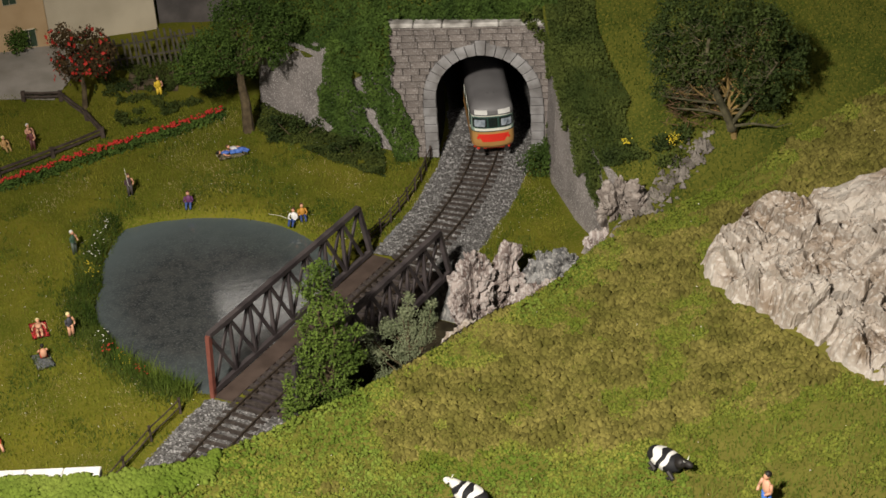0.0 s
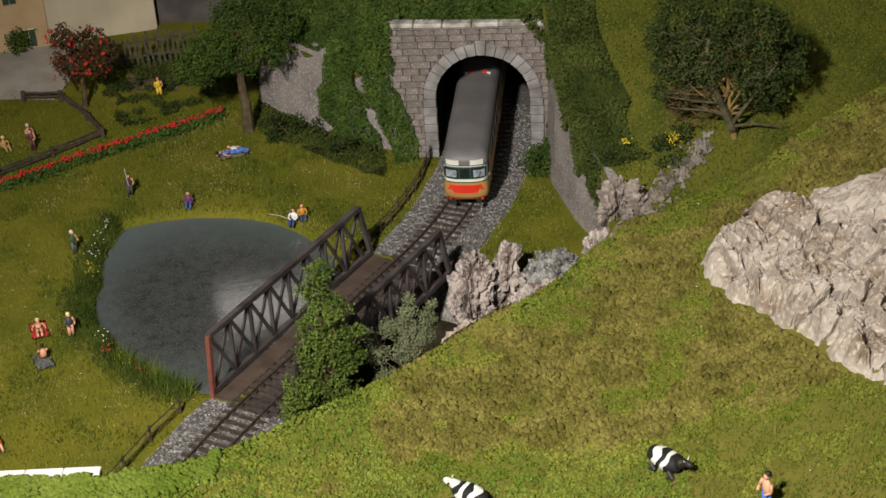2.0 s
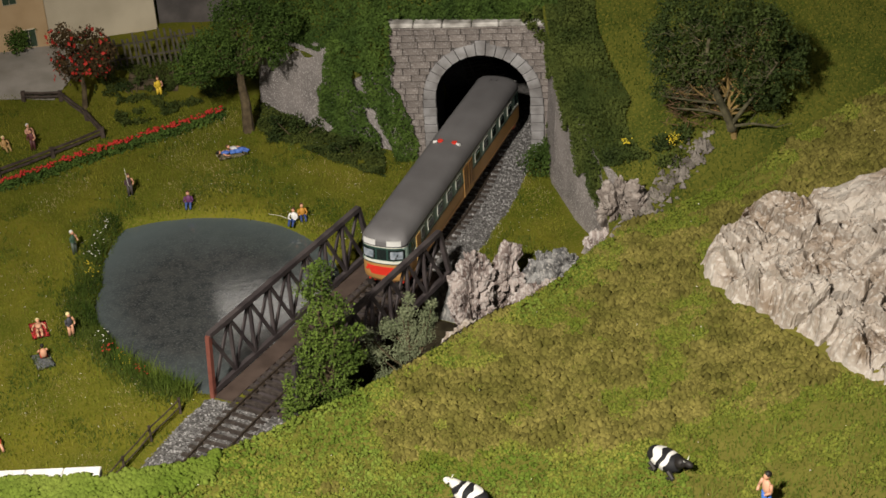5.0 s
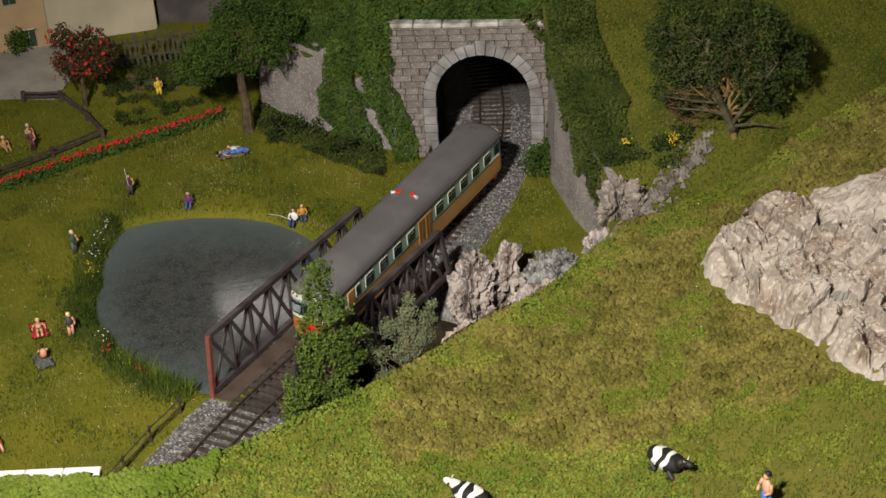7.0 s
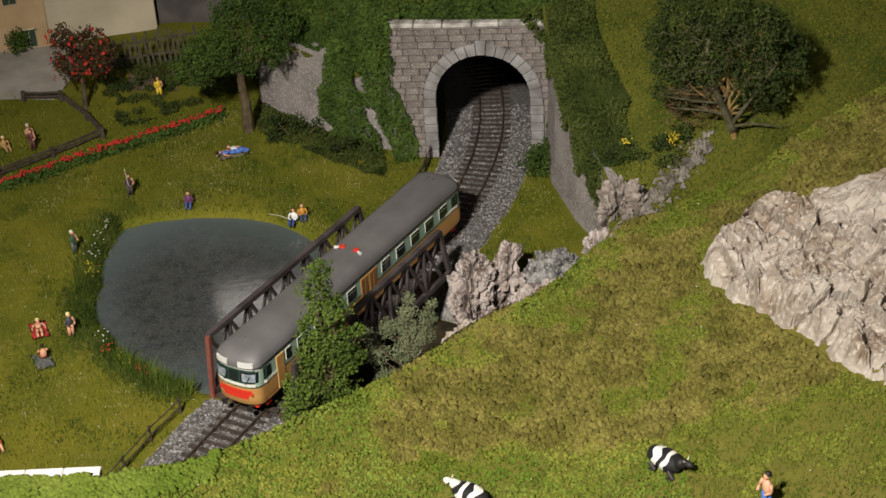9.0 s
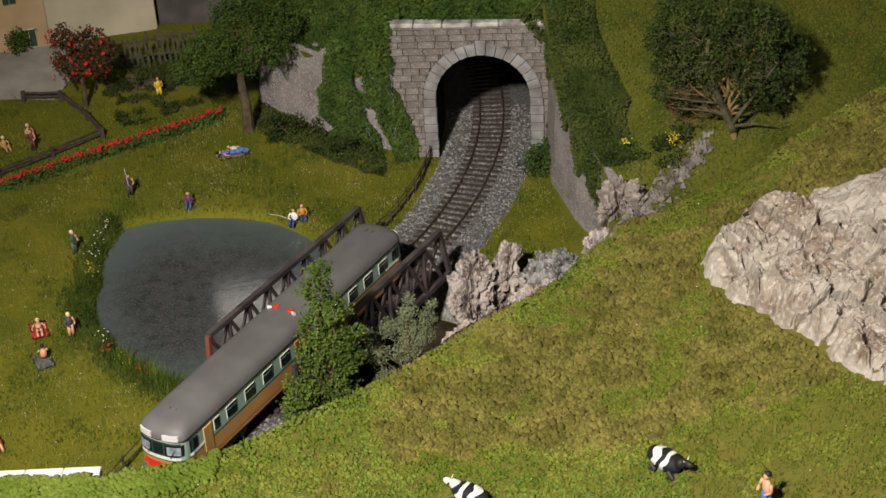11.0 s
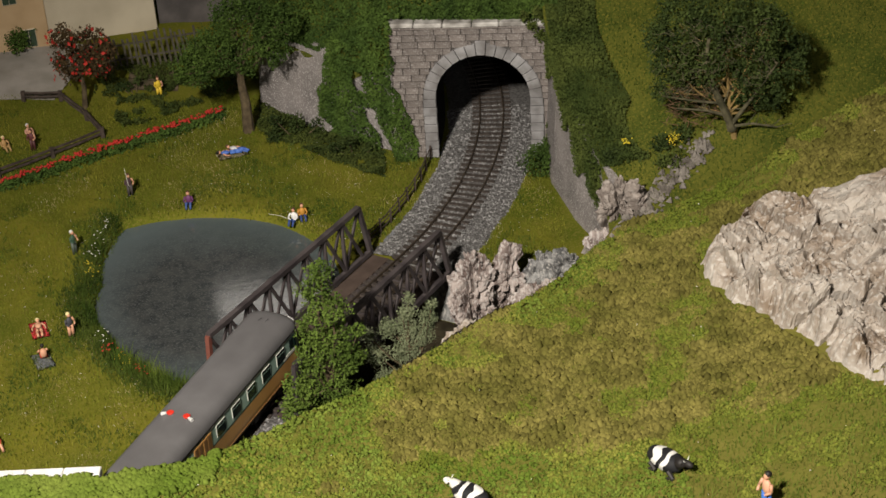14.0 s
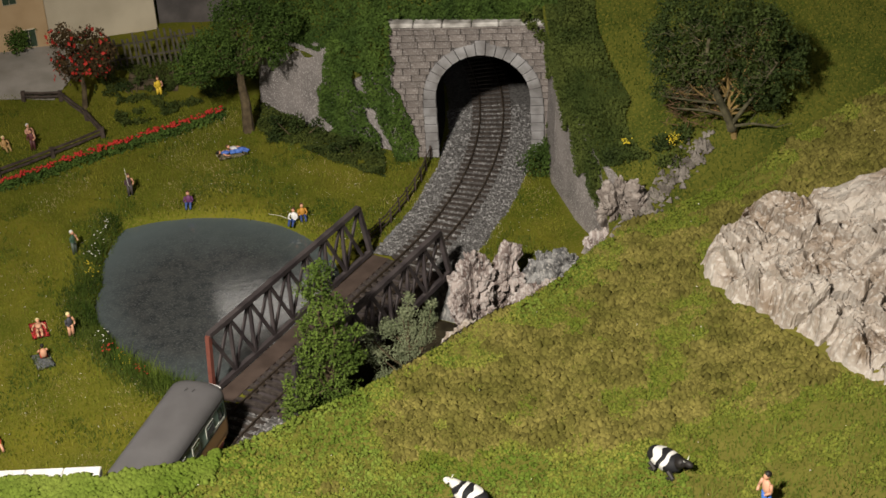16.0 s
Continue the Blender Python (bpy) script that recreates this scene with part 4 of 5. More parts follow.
def bare_limbs():
    """The thick mossy limbs and the bare brown twigs under the crown."""
    o = Vector(BIG)
    for pts, r0, r1 in (([(20.2, 3.5, 7.6), (20.0, 3.4, 8.3), (19.1, 2.9, 10.4), (18.1, 2.6, 12.9), (18.3, 2.4, 15.0)], 0.34, 0.12), ([(20.1, 3.4, 8.0), (20.9, 3.1, 9.4), (21.8, 2.8, 10.9), (22.9, 2.4, 13.0)], 0.16, 0.07),
                        ([(19.8, 3.3, 8.8), (18.3, 2.9, 9.5), (16.3, 2.7, 9.9)], 0.12, 0.05), ([(19.4, 3.2, 9.8), (17.6, 2.8, 10.3), (15.3, 2.7, 10.9)], 0.1, 0.04), ([(20.2, 3.4, 7.9), (21.6, 3.4, 8.0), (23.3, 3.4, 7.6)], 0.12, 0.04)):
        bm = B()
        pts = [Vector(p) - o for p in pts]
        bend(bm, pts, r0, r1, 7)
        for _ in range(7):
            k = random.uniform(0.3, 0.99) * (len(pts) - 1)
            a = mix(pts[int(k)], pts[int(k) + 1], k - int(k))
            rod(bm, a, a + Vector((random.uniform(-1, 1), random.uniform(-0.6, 0.2), random.uniform(-0.1, 1.2))) * 1.1, r1 * 0.8, 0.015, 4)
        part("limb", bm, M["bark_moss"], big_tree, "mossy grey-brown limb")
    bm = B()
    for _ in range(150):
        a = Vector((random.uniform(15.6, 19.2), random.uniform(3.0, 4.4), random.uniform(8.0, 11.2))) - o
        rod(bm, a, a + Vector((random.uniform(-1.1, 0.5), random.uniform(-0.3, 0.3), random.uniform(-0.2, 0.7))), 0.035, 0.012, 4)
    tagged(part("brushwood", bm, M["twig"], big_tree, "bare brown twigs"), kind="stuff")
    bm = B()
    for _ in range(130):
        a = Vector((random.uniform(14.8, 22.0), random.uniform(0.9, 1.9), random.uniform(11.8, 16.6))) - o
        m = a + Vector((random.uniform(-0.5, 0.5), random.uniform(-0.3, 0.3), random.uniform(-0.4, 0.4)))
        bend(bm, [a, m, m + Vector((random.uniform(-0.5, 0.5), random.uniform(-0.3, 0.3), random.uniform(-0.4, 0.4)))], 0.022, 0.01, 4)
    tagged(part("brushwood", bm, M["bark_moss"], big_tree, "pale dry twigs in the crown"), kind="stuff")


bare_limbs()
tree("tree", (-14.9, 23.7, -0.5), [(-14.5, 24.8, 8.0, 2.7), (-17.3, 24.5, 6.1, 2.4), (-18.6, 23.1, 5.7, 1.8), (-16.4, 23.2, 7.0, 2.0), (-12.2, 23.0, 7.2, 1.8), (-11.2, 23.2, 9.0, 1.6), (-15.1, 24.6, 9.6, 2.0), (-14.6, 23.6, 5.8, 1.5), (-12.8, 23.9, 10.2, 1.6), (-19.7, 23.5, 5.0, 0.7)],
     M["ivy"], 600, 0.15, M["wood"], 0.48, "broad dark green garden tree before the wall", shell=0.6)
red_tree = tree("tree", (-28.6, 28.6, 0.2), [(-27.7, 28.6, 5.8, 1.9), (-29.4, 28.4, 6.5, 1.4), (-26.8, 28.4, 4.3, 1.4), (-29.0, 28.7, 3.8, 1.4), (-26.0, 28.7, 5.1, 0.9), (-30.1, 29.0, 4.2, 0.9)],
                M["leaf_bronze"], 330, 0.19, M["wood"], 0.25, "small dark tree with red blossoms in the garden")
flakes("blossoms", cloud([(1.0, 0, 5.5, 1.9), (-0.6, -0.2, 5.9, 1.7), (1.6, -0.2, 4.3, 1.7), (-0.6, 0, 3.7, 1.6)], 14, 0.9), 0.3, M["petal_red"], red_tree, "red blossoms")


def bush(x, y, z, w, d, h, leaf, label, per=300, size=0.17):
    root = thing("bush", x, y, z, label=label, category="bush")
    bm = B()
    blobs = []
    for i in range(max(3, int(w * 1.6))):
        bx, by, bz = random.uniform(-w, w) * 0.75, random.uniform(-d, d) * 0.6, random.uniform(0.2, 0.75) * h
        blobs.append((bx, by, bz, random.uniform(0.4, 0.6) * h))
        rod(bm, (bx * 0.3, by * 0.3, -0.15), (bx, by, bz), 0.06, 0.02, 5)
    part("stem", bm, M["wood"], root)
    flakes("foliage", cloud(blobs, per, 0.4), size, leaf, root)
    return root


bush(-6.4, 18.6, -0.5, 2.4, 1.0, 1.7, M["leaf_dark"], "low dark green bush at the foot of the ivy wall")
bush(-13.4, 24.4, -0.5, 1.8, 1.0, 1.6, M["ivy_deep"], "dark green undergrowth beside the tree trunk")
bush(-10.8, 22.2, -0.5, 2.6, 1.2, 1.7, M["leaf_dark"], "low dark green bush at the wall foot")
bush(7.9, 14.2, -0.6, 0.6, 1.3, 3.0, M["ivy"], "climbing green bush beside the tunnel portal")
bush(13.2, 3.6, 5.2, 2.0, 1.0, 1.6, M["leaf_dark"], "dark green bush above the rock face")
bush(14.6, 2.4, 5.2, 2.0, 0.9, 1.5, M["ivy_deep"], "low green growth over the rock face")
bush(16.2, 3.6, 6.2, 1.8, 1.0, 1.7, M["leaf_dark"], "dark green bush below the spreading tree")
bush(10.8, -0.4, -0.7, 0.5, 0.5, 0.9, M["leaf_dark"], "small dark bush in the lawn corner")
bush(-19.5, 31.5, 0.2, 1.8, 1.2, 1.2, M["leaf_dark"], "low garden plants before the picket fence")
bush(-24.6, 30.5, 0.1, 1.8, 1.2, 1.2, M["leaf_dark"], "low garden shrubs beside the vegetable bed")
bush(-17.0, 30.5, 0.1, 1.6, 1.2, 1.0, M["ivy"], "low garden plants beside the stone wall")
bush(-35.2, 36.2, 1.6, 0.6, 0.4, 2.4, M["ivy"], "green climber on the house wall", 200)


def ivy_sheet(label, fn, n, size, mat):
    pts = [q for q in (fn(rng.random(), rng.random()) for _ in range(n)) if q is not None]
    tagged(flakes("ivy", np.array(pts), size, mat, up=-0.3), label, "ivy", kind="stuff")


def ivy_west(u, v):
    x = mix(-9.6, -1.2, u)
    y = float(np.interp(x, [-14.2, -8.7, -2.6], [28.2, 22.4, 18.2])) if x < -3.1 else 17.3
    top = float(np.interp(x, [-14.2, -8.7, -2.6], [5.8, 7.0, 10.9])) + 0.5
    z = mix(-0.5, top, v)
    edge = mix(-0.9, -2.7, smooth(z, 0.5, 6.5)) + 0.25 * nz(z, 0, 2, 1.1)
    mid = float(np.interp(z, [0, 3.2, 4.2, 6.0], [-3.5, -4.9, -5.2, -5.6]))
    bare = abs(x - mid) < 0.42 + 0.35 * nz(x, z, 9, 0.9) and (z < 3.0 or 4.3 < z < 6.0)
    if x > edge or bare or x < -8.3 + 0.9 * nz(x * 0.4, z, 1, 0.6):
        return None
    out = 0.15 + 0.55 * max(0.0, nz(x, z, 3, 0.7) + 0.35) + rng.random() * 0.15
    return x - 0.55 * out, y - 0.83 * out, z


def ivy_east(u, v):
    y = mix(2.9, 17.2, v)
    x0 = float(np.interp(y, [1.5, 6.5, 12, 17], [11.4, 9.6, 8.4, 8.2]))
    k = u * 3.0
    top = slope_z(x0 + 0.5, y)
    if k < 0.8:
        drop = 1.0 + 1.6 * (0.5 + nz(y, 0, 5, 0.6)) + 2.2 * max(0.0, nz(y, 3, 2, 0.5)) + 0.9 * nz(y, 1, 6, 1.7) + 1.4 * smooth(y, 12, 15)
        z = mix(top - drop, top, k / 0.8)
        return x0 + 0.07 * (z + 0.8) - 0.12 - 0.35 * rng.random(), y, z + 0.3 * k
    x = x0 + 0.35 + (k - 0.8) / 2.2 * 5.0
    if x > x0 + 4.0 + 0.9 * nz(x, y, 4, 0.4):
        return None
    top = float(np.interp(y, [1.5, 6.5, 12, 17], [5.1, 7.1, 9.4, 11.1])) if x < x0 + 1.9 else 0.0
    return x, y, max(top, slope_z(x, y)) + 0.1 + 0.9 * max(0, nz(x, y, 3, 0.5) + 0.4) * rng.random()


def ivy_top(u, v):
    x = mix(-14, 9.5, u)
    if x > -3.0 and rng.random() < 0.6:
        return x, wall_line(x) + 0.35 - 0.35 * rng.random(), slope_z(x, wall_line(x)) + 0.4 - 4.0 * v
    y = wall_line(x) + 0.45 + 24 * v * v
    if nz(x, y, 6, 0.35) < -0.8 + 0.7 * (v > 0.8):
        return None
    return x, y, slope_z(x, y) + 0.7 * rng.random() * max(0.1, nz(x, y, 3, 0.6) + 0.5)


ivy_sheet("dense green ivy covering the retaining wall", ivy_west, 17000, 0.19, M["ivy"])
ivy_sheet("dark green ivy over the wing wall and bank", ivy_east, 36000, 0.16, M["ivy_deep"])
ivy_sheet("green ivy and low growth above the tunnel", ivy_top, 52000, 0.2, M["ivy"])


corner = [(8.7, 16.1, 11.0, 0.7), (9.0, 16.0, 9.6, 0.7), (8.9, 15.9, 8.2, 0.6), (8.9, 15.7, 6.6, 0.5), (8.0, 16.2, 11.6, 0.5), (7.6, 15.9, 10.7, 0.5), (8.2, 15.8, 9.9, 0.55), (7.0, 15.9, 11.4, 0.45), (8.7, 15.6, 1.2, 0.6), (8.8, 15.5, 2.6, 0.5)]
tagged(flakes("ivy", cloud(corner, 700, 0.3), 0.17, M["ivy_deep"]), "dark ivy hanging over the portal corner", "ivy", kind="stuff")
hang = [(-3.1 + 0.9 * k, 17.3, 11.3 + 0.25 * math.sin(k * 2.1), 0.32 + 0.12 * math.sin(k * 3.7)) for k in range(12)]
tagged(flakes("ivy", cloud(hang[:2] + hang[8:], 500, 0.3), 0.16, M["ivy"]), "ivy creeping over the portal coping", "ivy", kind="stuff")


def scatter(n, x0, x1, y0, y1, zf, keep):
    out = []
    while len(out) < n:
        x, y = rng.uniform(x0, x1), rng.uniform(y0, y1)
        if keep(x, y):
            out.append((x, y, zf(x, y)))
    return np.array(out)


def rim_y(x):
    return float(np.interp(x, [p[0] for p in RIM], [p[1] for p in RIM]))


def on_meadow(x, y):
    a, c = bridge_frame(x, y)
    dx, dy = x - POND[0], y - POND[1]
    if math.hypot(dx, dy) < 1.04 * pond_edge(math.atan2(dy, dx)):
        return False
    if y > 17 and x > -14 and y > wall_line(x) - 0.3:
        return False
    p, h = track(max(a, 0) + 0.4)
    if a > 9:
        near = min(math.hypot(x - track(s)[0].x, y - track(s)[0].y) for s in (a - 1, a, a + 1, a + 2))
        return near > 3.5 and (c < 0 or x < 8.8)
    return c < -3.3


def on_hill(x, y):
    return y < rim_y(x) + 0.1 and inside(x, y, CLIFF) < 0.1


def hill_brown(x, y):
    band = smooth(y, -29, -25.5) * smooth(x, -6, -2) * (1 - 0.6 * smooth(y - rim_y(x), -4.5, -1.5) * smooth(x, 2, 5))
    return 0.55 * band - 0.3 + 0.5 * nz(x, y, 11, 0.2) + 0.35 * nz(x, y, 4, 0.7)


tagged(blades("grass", scatter(42000, -36, 9, -28, 30, ground_z, on_meadow), 0.24, M["blade"]), "short yellow-green static grass", "grass", kind="stuff")
tagged(blades("grass", scatter(11000, -36, 9, -28, 28, ground_z, lambda x, y: on_meadow(x, y) and nz(x, y, 8, 0.22) + 0.5 * nz(x, y, 3, 0.9) > 0.22), 0.27, M["blade_deep"]), "darker green patches in the meadow grass", "grass", kind="stuff")
tagged(blades("grass", scatter(5000, -36, 9, -28, 28, ground_z, lambda x, y: on_meadow(x, y) and nz(x, y, 15, 0.3) > 0.2), 0.2, M["straw"], 0.02), "dry straw-coloured wisps in the meadow", "grass", kind="stuff")
tagged(blades("grass", scatter(20000, 8.8, 36, -3, 24, slope_z, lambda x, y: y > rim_y(x) + 1 and x > 9 + 0.2 * (12 - y)), 0.22, M["blade_deep"]), "short green grass of the slope", "grass", kind="stuff")
tagged(clumps("turf", scatter(22000, -27, 32, -40, 5, hill_z, lambda x, y: on_hill(x, y) and -0.25 < hill_brown(x, y) < 0.14), 0.15, M["turf"]), "green flocked turf clumps", "turf", kind="stuff")
tagged(clumps("turf", scatter(32000, -27, 32, -40, 5, hill_z, lambda x, y: on_hill(x, y) and hill_brown(x, y) > 0.04), 0.14, M["turf_brown"], 0.9), "brownish flocked turf clumps", "turf", kind="stuff")
tagged(clumps("turf", scatter(3600, -8, 32, -40, 5, hill_z, lambda x, y: on_hill(x, y) and hill_brown(x, y) > 0.1), 0.27, M["turf_brown"], 1.0), "brownish foam lumps in the turf", "turf", kind="stuff")
tagged(blades("grass", scatter(26000, -27, 32, -40, 5, hill_z, lambda x, y: on_hill(x, y) and hill_brown(x, y) < 0.06), 0.3, M["turf_bright"]), "bright green grass tufts on the hillside", "grass", kind="stuff")
tagged(clumps("turf", scatter(900, -2.5, 4.5, -19, -12, lambda x, y: hill_z(x, y) - 0.2, lambda x, y: abs(y - rim_y(x)) < 0.5), 0.2, M["earth"]), "dark brown dry growth at the turf edge", "turf", kind="stuff")
tagged(clumps("turf", scatter(13000, -27, 24, -40, 0, hill_z, lambda x, y: on_hill(x, y) and hill_brown(x, y) < -0.12 and x < 12), 0.15, M["turf_bright"]), "bright green flocked turf clumps", "turf", kind="stuff")
tagged(clumps("turf", scatter(2600, -30, -13, -31.5, -24, lambda x, y: hill_z(x, y) + 0.1, lambda x, y: rim_y(x) - 2.5 < y < rim_y(x) + 0.2), 0.24, M["turf_bright"]), "bushy green foam along the hill edge", "turf", kind="stuff")
tagged(clumps("flower_specks", scatter(520, -34, 8, -24, 24, lambda x, y: ground_z(x, y) + 0.18, on_meadow), 0.036, M["petal_white"]), "tiny white flower specks in the meadow", "flowers", kind="stuff")
tagged(clumps("flower_specks", scatter(70, -27, 32, -40, 3, lambda x, y: hill_z(x, y) + 0.15, on_hill), 0.05, M["petal_white"]), "tiny white specks in the hill turf", "flowers", kind="stuff")


def in_garden(x, y):
    d = (x + 33.5) * -0.555 + (y - 16.3) * 0.832
    return d > 2.5 and y < 36 and x < -15 and nz(x, y, 3, 0.9) > 0.0 and not (x < -26 and y < 30)


tagged(flakes("garden_weeds", scatter(6500, -28, -14.5, 25, 36, lambda x, y: ground_z(x, y) + 0.15 + 0.3 * rng.random(), in_garden), 0.19, M["ivy_deep"]), "low dark green garden growth", "plants", kind="stuff")


def wall_foot(x, y):
    return wall_line(x) - 4.6 - 1.2 * nz(x, 0, 2, 0.5) < y < wall_line(x) - 0.3 and nz(x, y, 7, 0.6) > -0.35 - 0.05 * (y - wall_line(x) + 4)


tagged(flakes("garden_weeds", scatter(7000, -14.2, -4.0, 14, 28, lambda x, y: ground_z(x, y) + 0.1 + 0.5 * rng.random() * max(0.2, nz(x, y, 2, 0.8) + 0.5), wall_foot), 0.18, M["ivy_deep"]), "dark tangled weeds at the foot of the wall", "plants", kind="stuff")


def bank(u0, u1, n, spread, offset=0.4):
    out = []
    for _ in range(n):
        a = radians(rng.uniform(u0, u1))
        r = pond_edge(a) * 1.02 + offset + rng.normal() * spread
        x, y = POND[0] + r * math.cos(a), POND[1] + r * math.sin(a)
        out.append((x, y, ground_z(x, y) - 0.05))
    return np.array(out)


tagged(blades("reeds", bank(125, 268, 7500, 0.75, 0.7), 0.5, M["blade_deep"], 0.04), "dark green reeds along the pond bank", "reeds", kind="stuff")
tagged(blades("reeds", bank(232, 268, 1100, 0.5), 1.2, M["blade_deep"], 0.04), "tall dark reeds at the pond corner", "reeds", kind="stuff")
tagged(blades("reeds", bank(30, 128, 700, 0.35), 0.35, M["blade"], 0.04), "short grass along the pond edge", "reeds", kind="stuff")
tagged(flakes("reeds", bank(125, 262, 2600, 0.75, 0.5) + np.array((0, 0, 0.2)), 0.17, M["ivy_deep"]), "dark green weeds along the pond bank", "reeds", kind="stuff")
for lo, hi, n, col, nm in ((150, 165, 26, "petal_yellow", "yellow"), (232, 242, 26, "petal_yellow", "yellow"), (128, 150, 30, "petal_white", "white"), (210, 222, 10, "petal_white", "white"), (222, 230, 14, "petal_red", "red"), (244, 252, 16, "petal_red", "red")):
    pts = bank(lo, hi, n, 0.35, 0.7)
    pts[:, 2] += 0.65
    tagged(clumps("wild_flowers", pts, 0.085 if col == "petal_red" else 0.06, M[col]), nm + " wild flowers in the pond reeds", "flowers", kind="stuff")


def hedge_line():
    a, b = Vector((-40.0, 12.8, 0)), Vector((-17.2, 26.6, 0))
    green, red = [], []
    for _ in range(5200):
        p = mix(a, b, rng.random()) + Vector((rng.normal() * 0.25, rng.normal() * 0.36 - 0.12, 0))
        green.append((p.x, p.y, ground_z(p.x, p.y) + rng.random() * 0.6))
    for _ in range(420):
        p = mix(a, b, rng.random()) + Vector((rng.normal() * 0.16, rng.normal() * 0.16 + 0.25, 0))
        red.append((p.x, p.y, ground_z(p.x, p.y) + 0.5 + rng.random() * 0.3))
    root = thing("flower_hedge", -28, 20, -0.5, label="low green garden hedge with a row of red flowers", category="hedge")
    g = flakes("foliage", np.array(green) - np.array((-28, 20, -0.5)), 0.2, M["ivy"], root)
    r = clumps("blossoms", np.array(red) - np.array((-28, 20, -0.5)), 0.15, M["petal_red"])
    r.parent = root
    r["label"] = "red blossoms"


hedge_line()
pts = np.array([(16.2 + rng.normal() * 0.25, 2.9 + rng.normal() * 0.15, 7.0 + rng.random() * 0.9) for _ in range(60)] + [(12.9 + rng.normal() * 0.2, 3.2, 7.2 + rng.random() * 0.4) for _ in range(30)])
tagged(clumps("wild_flowers", pts, 0.06, M["petal_yellow"]), "yellow wild flowers on the dark bush", "flowers", kind="stuff")


# ---- loose ballast stones ----
def stones():
    pts = []
    for s0, s1, n in ((-24, -9.6, 5200), (9.6, 34, 8200)):
        for _ in range(n):
            s = rng.uniform(s0, s1)
            c = rng.uniform(-3.8, 3.8)
            p, h = track(float(s))
            z = float(np.interp(abs(c), [0, 1.9, 3.3, 3.9], [-0.24, -0.24, -0.42, -0.75]))
            pts.append((p.x + math.sin(h) * c, p.y - math.cos(h) * c, z + 0.02))
    tagged(clumps("gravel", np.array(pts), 0.085, M["gravel"], 0.7, False), "loose grey ballast stones", "gravel", kind="stuff")


stones()
rubble()


# ---- fences ----
M.update(
    post=material("fence_wood_dark", (0.035, 0.025, 0.02), (0.075, 0.055, 0.045), 2, 0.8, 0.4),
    picket=material("fence_wood_grey", (0.05, 0.044, 0.032), (0.11, 0.098, 0.072), 2, 0.85, 0.4, island=0.2),
    concrete=material("pale_concrete", (0.13, 0.135, 0.15), (0.19, 0.195, 0.21), 1, 0.85, 0.4),
)


def rail_fence(name, pts, tall, label, r=0.1, rails=(0.45, 0.9), mat=None):
    """Posts at ground points with straight rails between them."""
    mat = mat or M["post"]
    o = Vector((*pts[0], ground_z(*pts[0])))
    root = thing(name, *o, label=label, category="fence")
    foot = [Vector((x, y, ground_z(x, y))) - o for x, y in pts]
    for p in foot:
        bm = B()
        lean = Vector((random.uniform(-0.06, 0.06), random.uniform(-0.06, 0.06), tall))
        beam(bm, p - Vector((0, 0, 0.15)), p + lean, r * 1.6, r * 1.6, (0, 1, 0))
        part("post", bm, mat, root)
    for a, b in zip(foot, foot[1:]):
        for k in rails:
            bm = B()
            m = (a + b) / 2 + Vector((0, 0, tall * k - 0.05))
            bend(bm, [a + Vector((0, 0, tall * k)), m, b + Vector((0, 0, tall * k))], r * 0.55, r * 0.55, 5)
            part("rail", bm, mat, root)


def beside(s, c):
    p, h = track(s)
    return p.x + math.sin(h) * c, p.y - math.cos(h) * c


rail_fence("track_fence", [beside(s, -4.15) for s in (-20.0, -17.2, -14.4, -11.4)], 1.15, "dark weathered fence with thin rails beside the track", 0.09)
rail_fence("track_fence", [beside(10.8 + 1.75 * k, -4.1) for k in range(9)], 1.2, "rusty dark fence beside the curved track", 0.09, (0.3, 0.6, 0.9))
rail_fence("log_fence", [(-37, 16.8), (-34.0, 18.6), (-30.2, 21.4), (-26.6, 24.2), (-28.2, 26.8), (-30.6, 29.4), (-33.6, 29.2)], 0.9, "rustic dark log fence round the garden plot", 0.2, (0.45, 0.85))


def picket_fence():
    a, b = Vector((-26.9, 33.9, 0)), Vector((-19.4, 35.5, 0))
    root = thing("picket_fence", a.x, a.y, ground_z(a.x, a.y), math.degrees(math.atan2(b.y - a.y, b.x - a.x)), "weathered grey wooden picket fence, leaning", "fence")
    n = 17
    for i in range(n):
        x = i * 0.46
        bm = B()
        t = random.uniform(2.6, 3.2)
        beam(bm, (x, 0, -0.3), (x + random.uniform(-0.55, -0.1), random.uniform(-0.1, 0.1), t), 0.19, 0.07, (0, 1, 0))
        part("picket", bm, M["picket"], root)
    for z in (0.8, 2.1):
        bm = B()
        beam(bm, (-0.3, 0.1, z), (n * 0.46, 0.1, z + 0.1), 0.09, 0.16)
        part("cross_rail", bm, M["picket"], root)


picket_fence()


def abutment():
    root = thing("bridge_abutment", -3.3, 6.2, -1.2, 62, "small bluish grey concrete abutment", "abutment", kind="structure")
    bm = B()
    box(bm, (0, 0, 0.45), (2.6, 0.8, 0.7), bevel=0.08)
    part("block", bm, M["concrete"], root)
    for s, c in ((-9.7, 0), (9.7, 0)):
        p, h = track(s)
        ob = thing("bridge_abutment", p.x, p.y, -4.4, math.degrees(h), "dark stone bearing wall under the bridge end", "abutment", kind="structure")
        bm = B()
        box(bm, (0, 0, 1.85), (0.8, 7.6, 3.7), bevel=0.06)
        part("block", bm, M["rockd"], ob)


abutment()


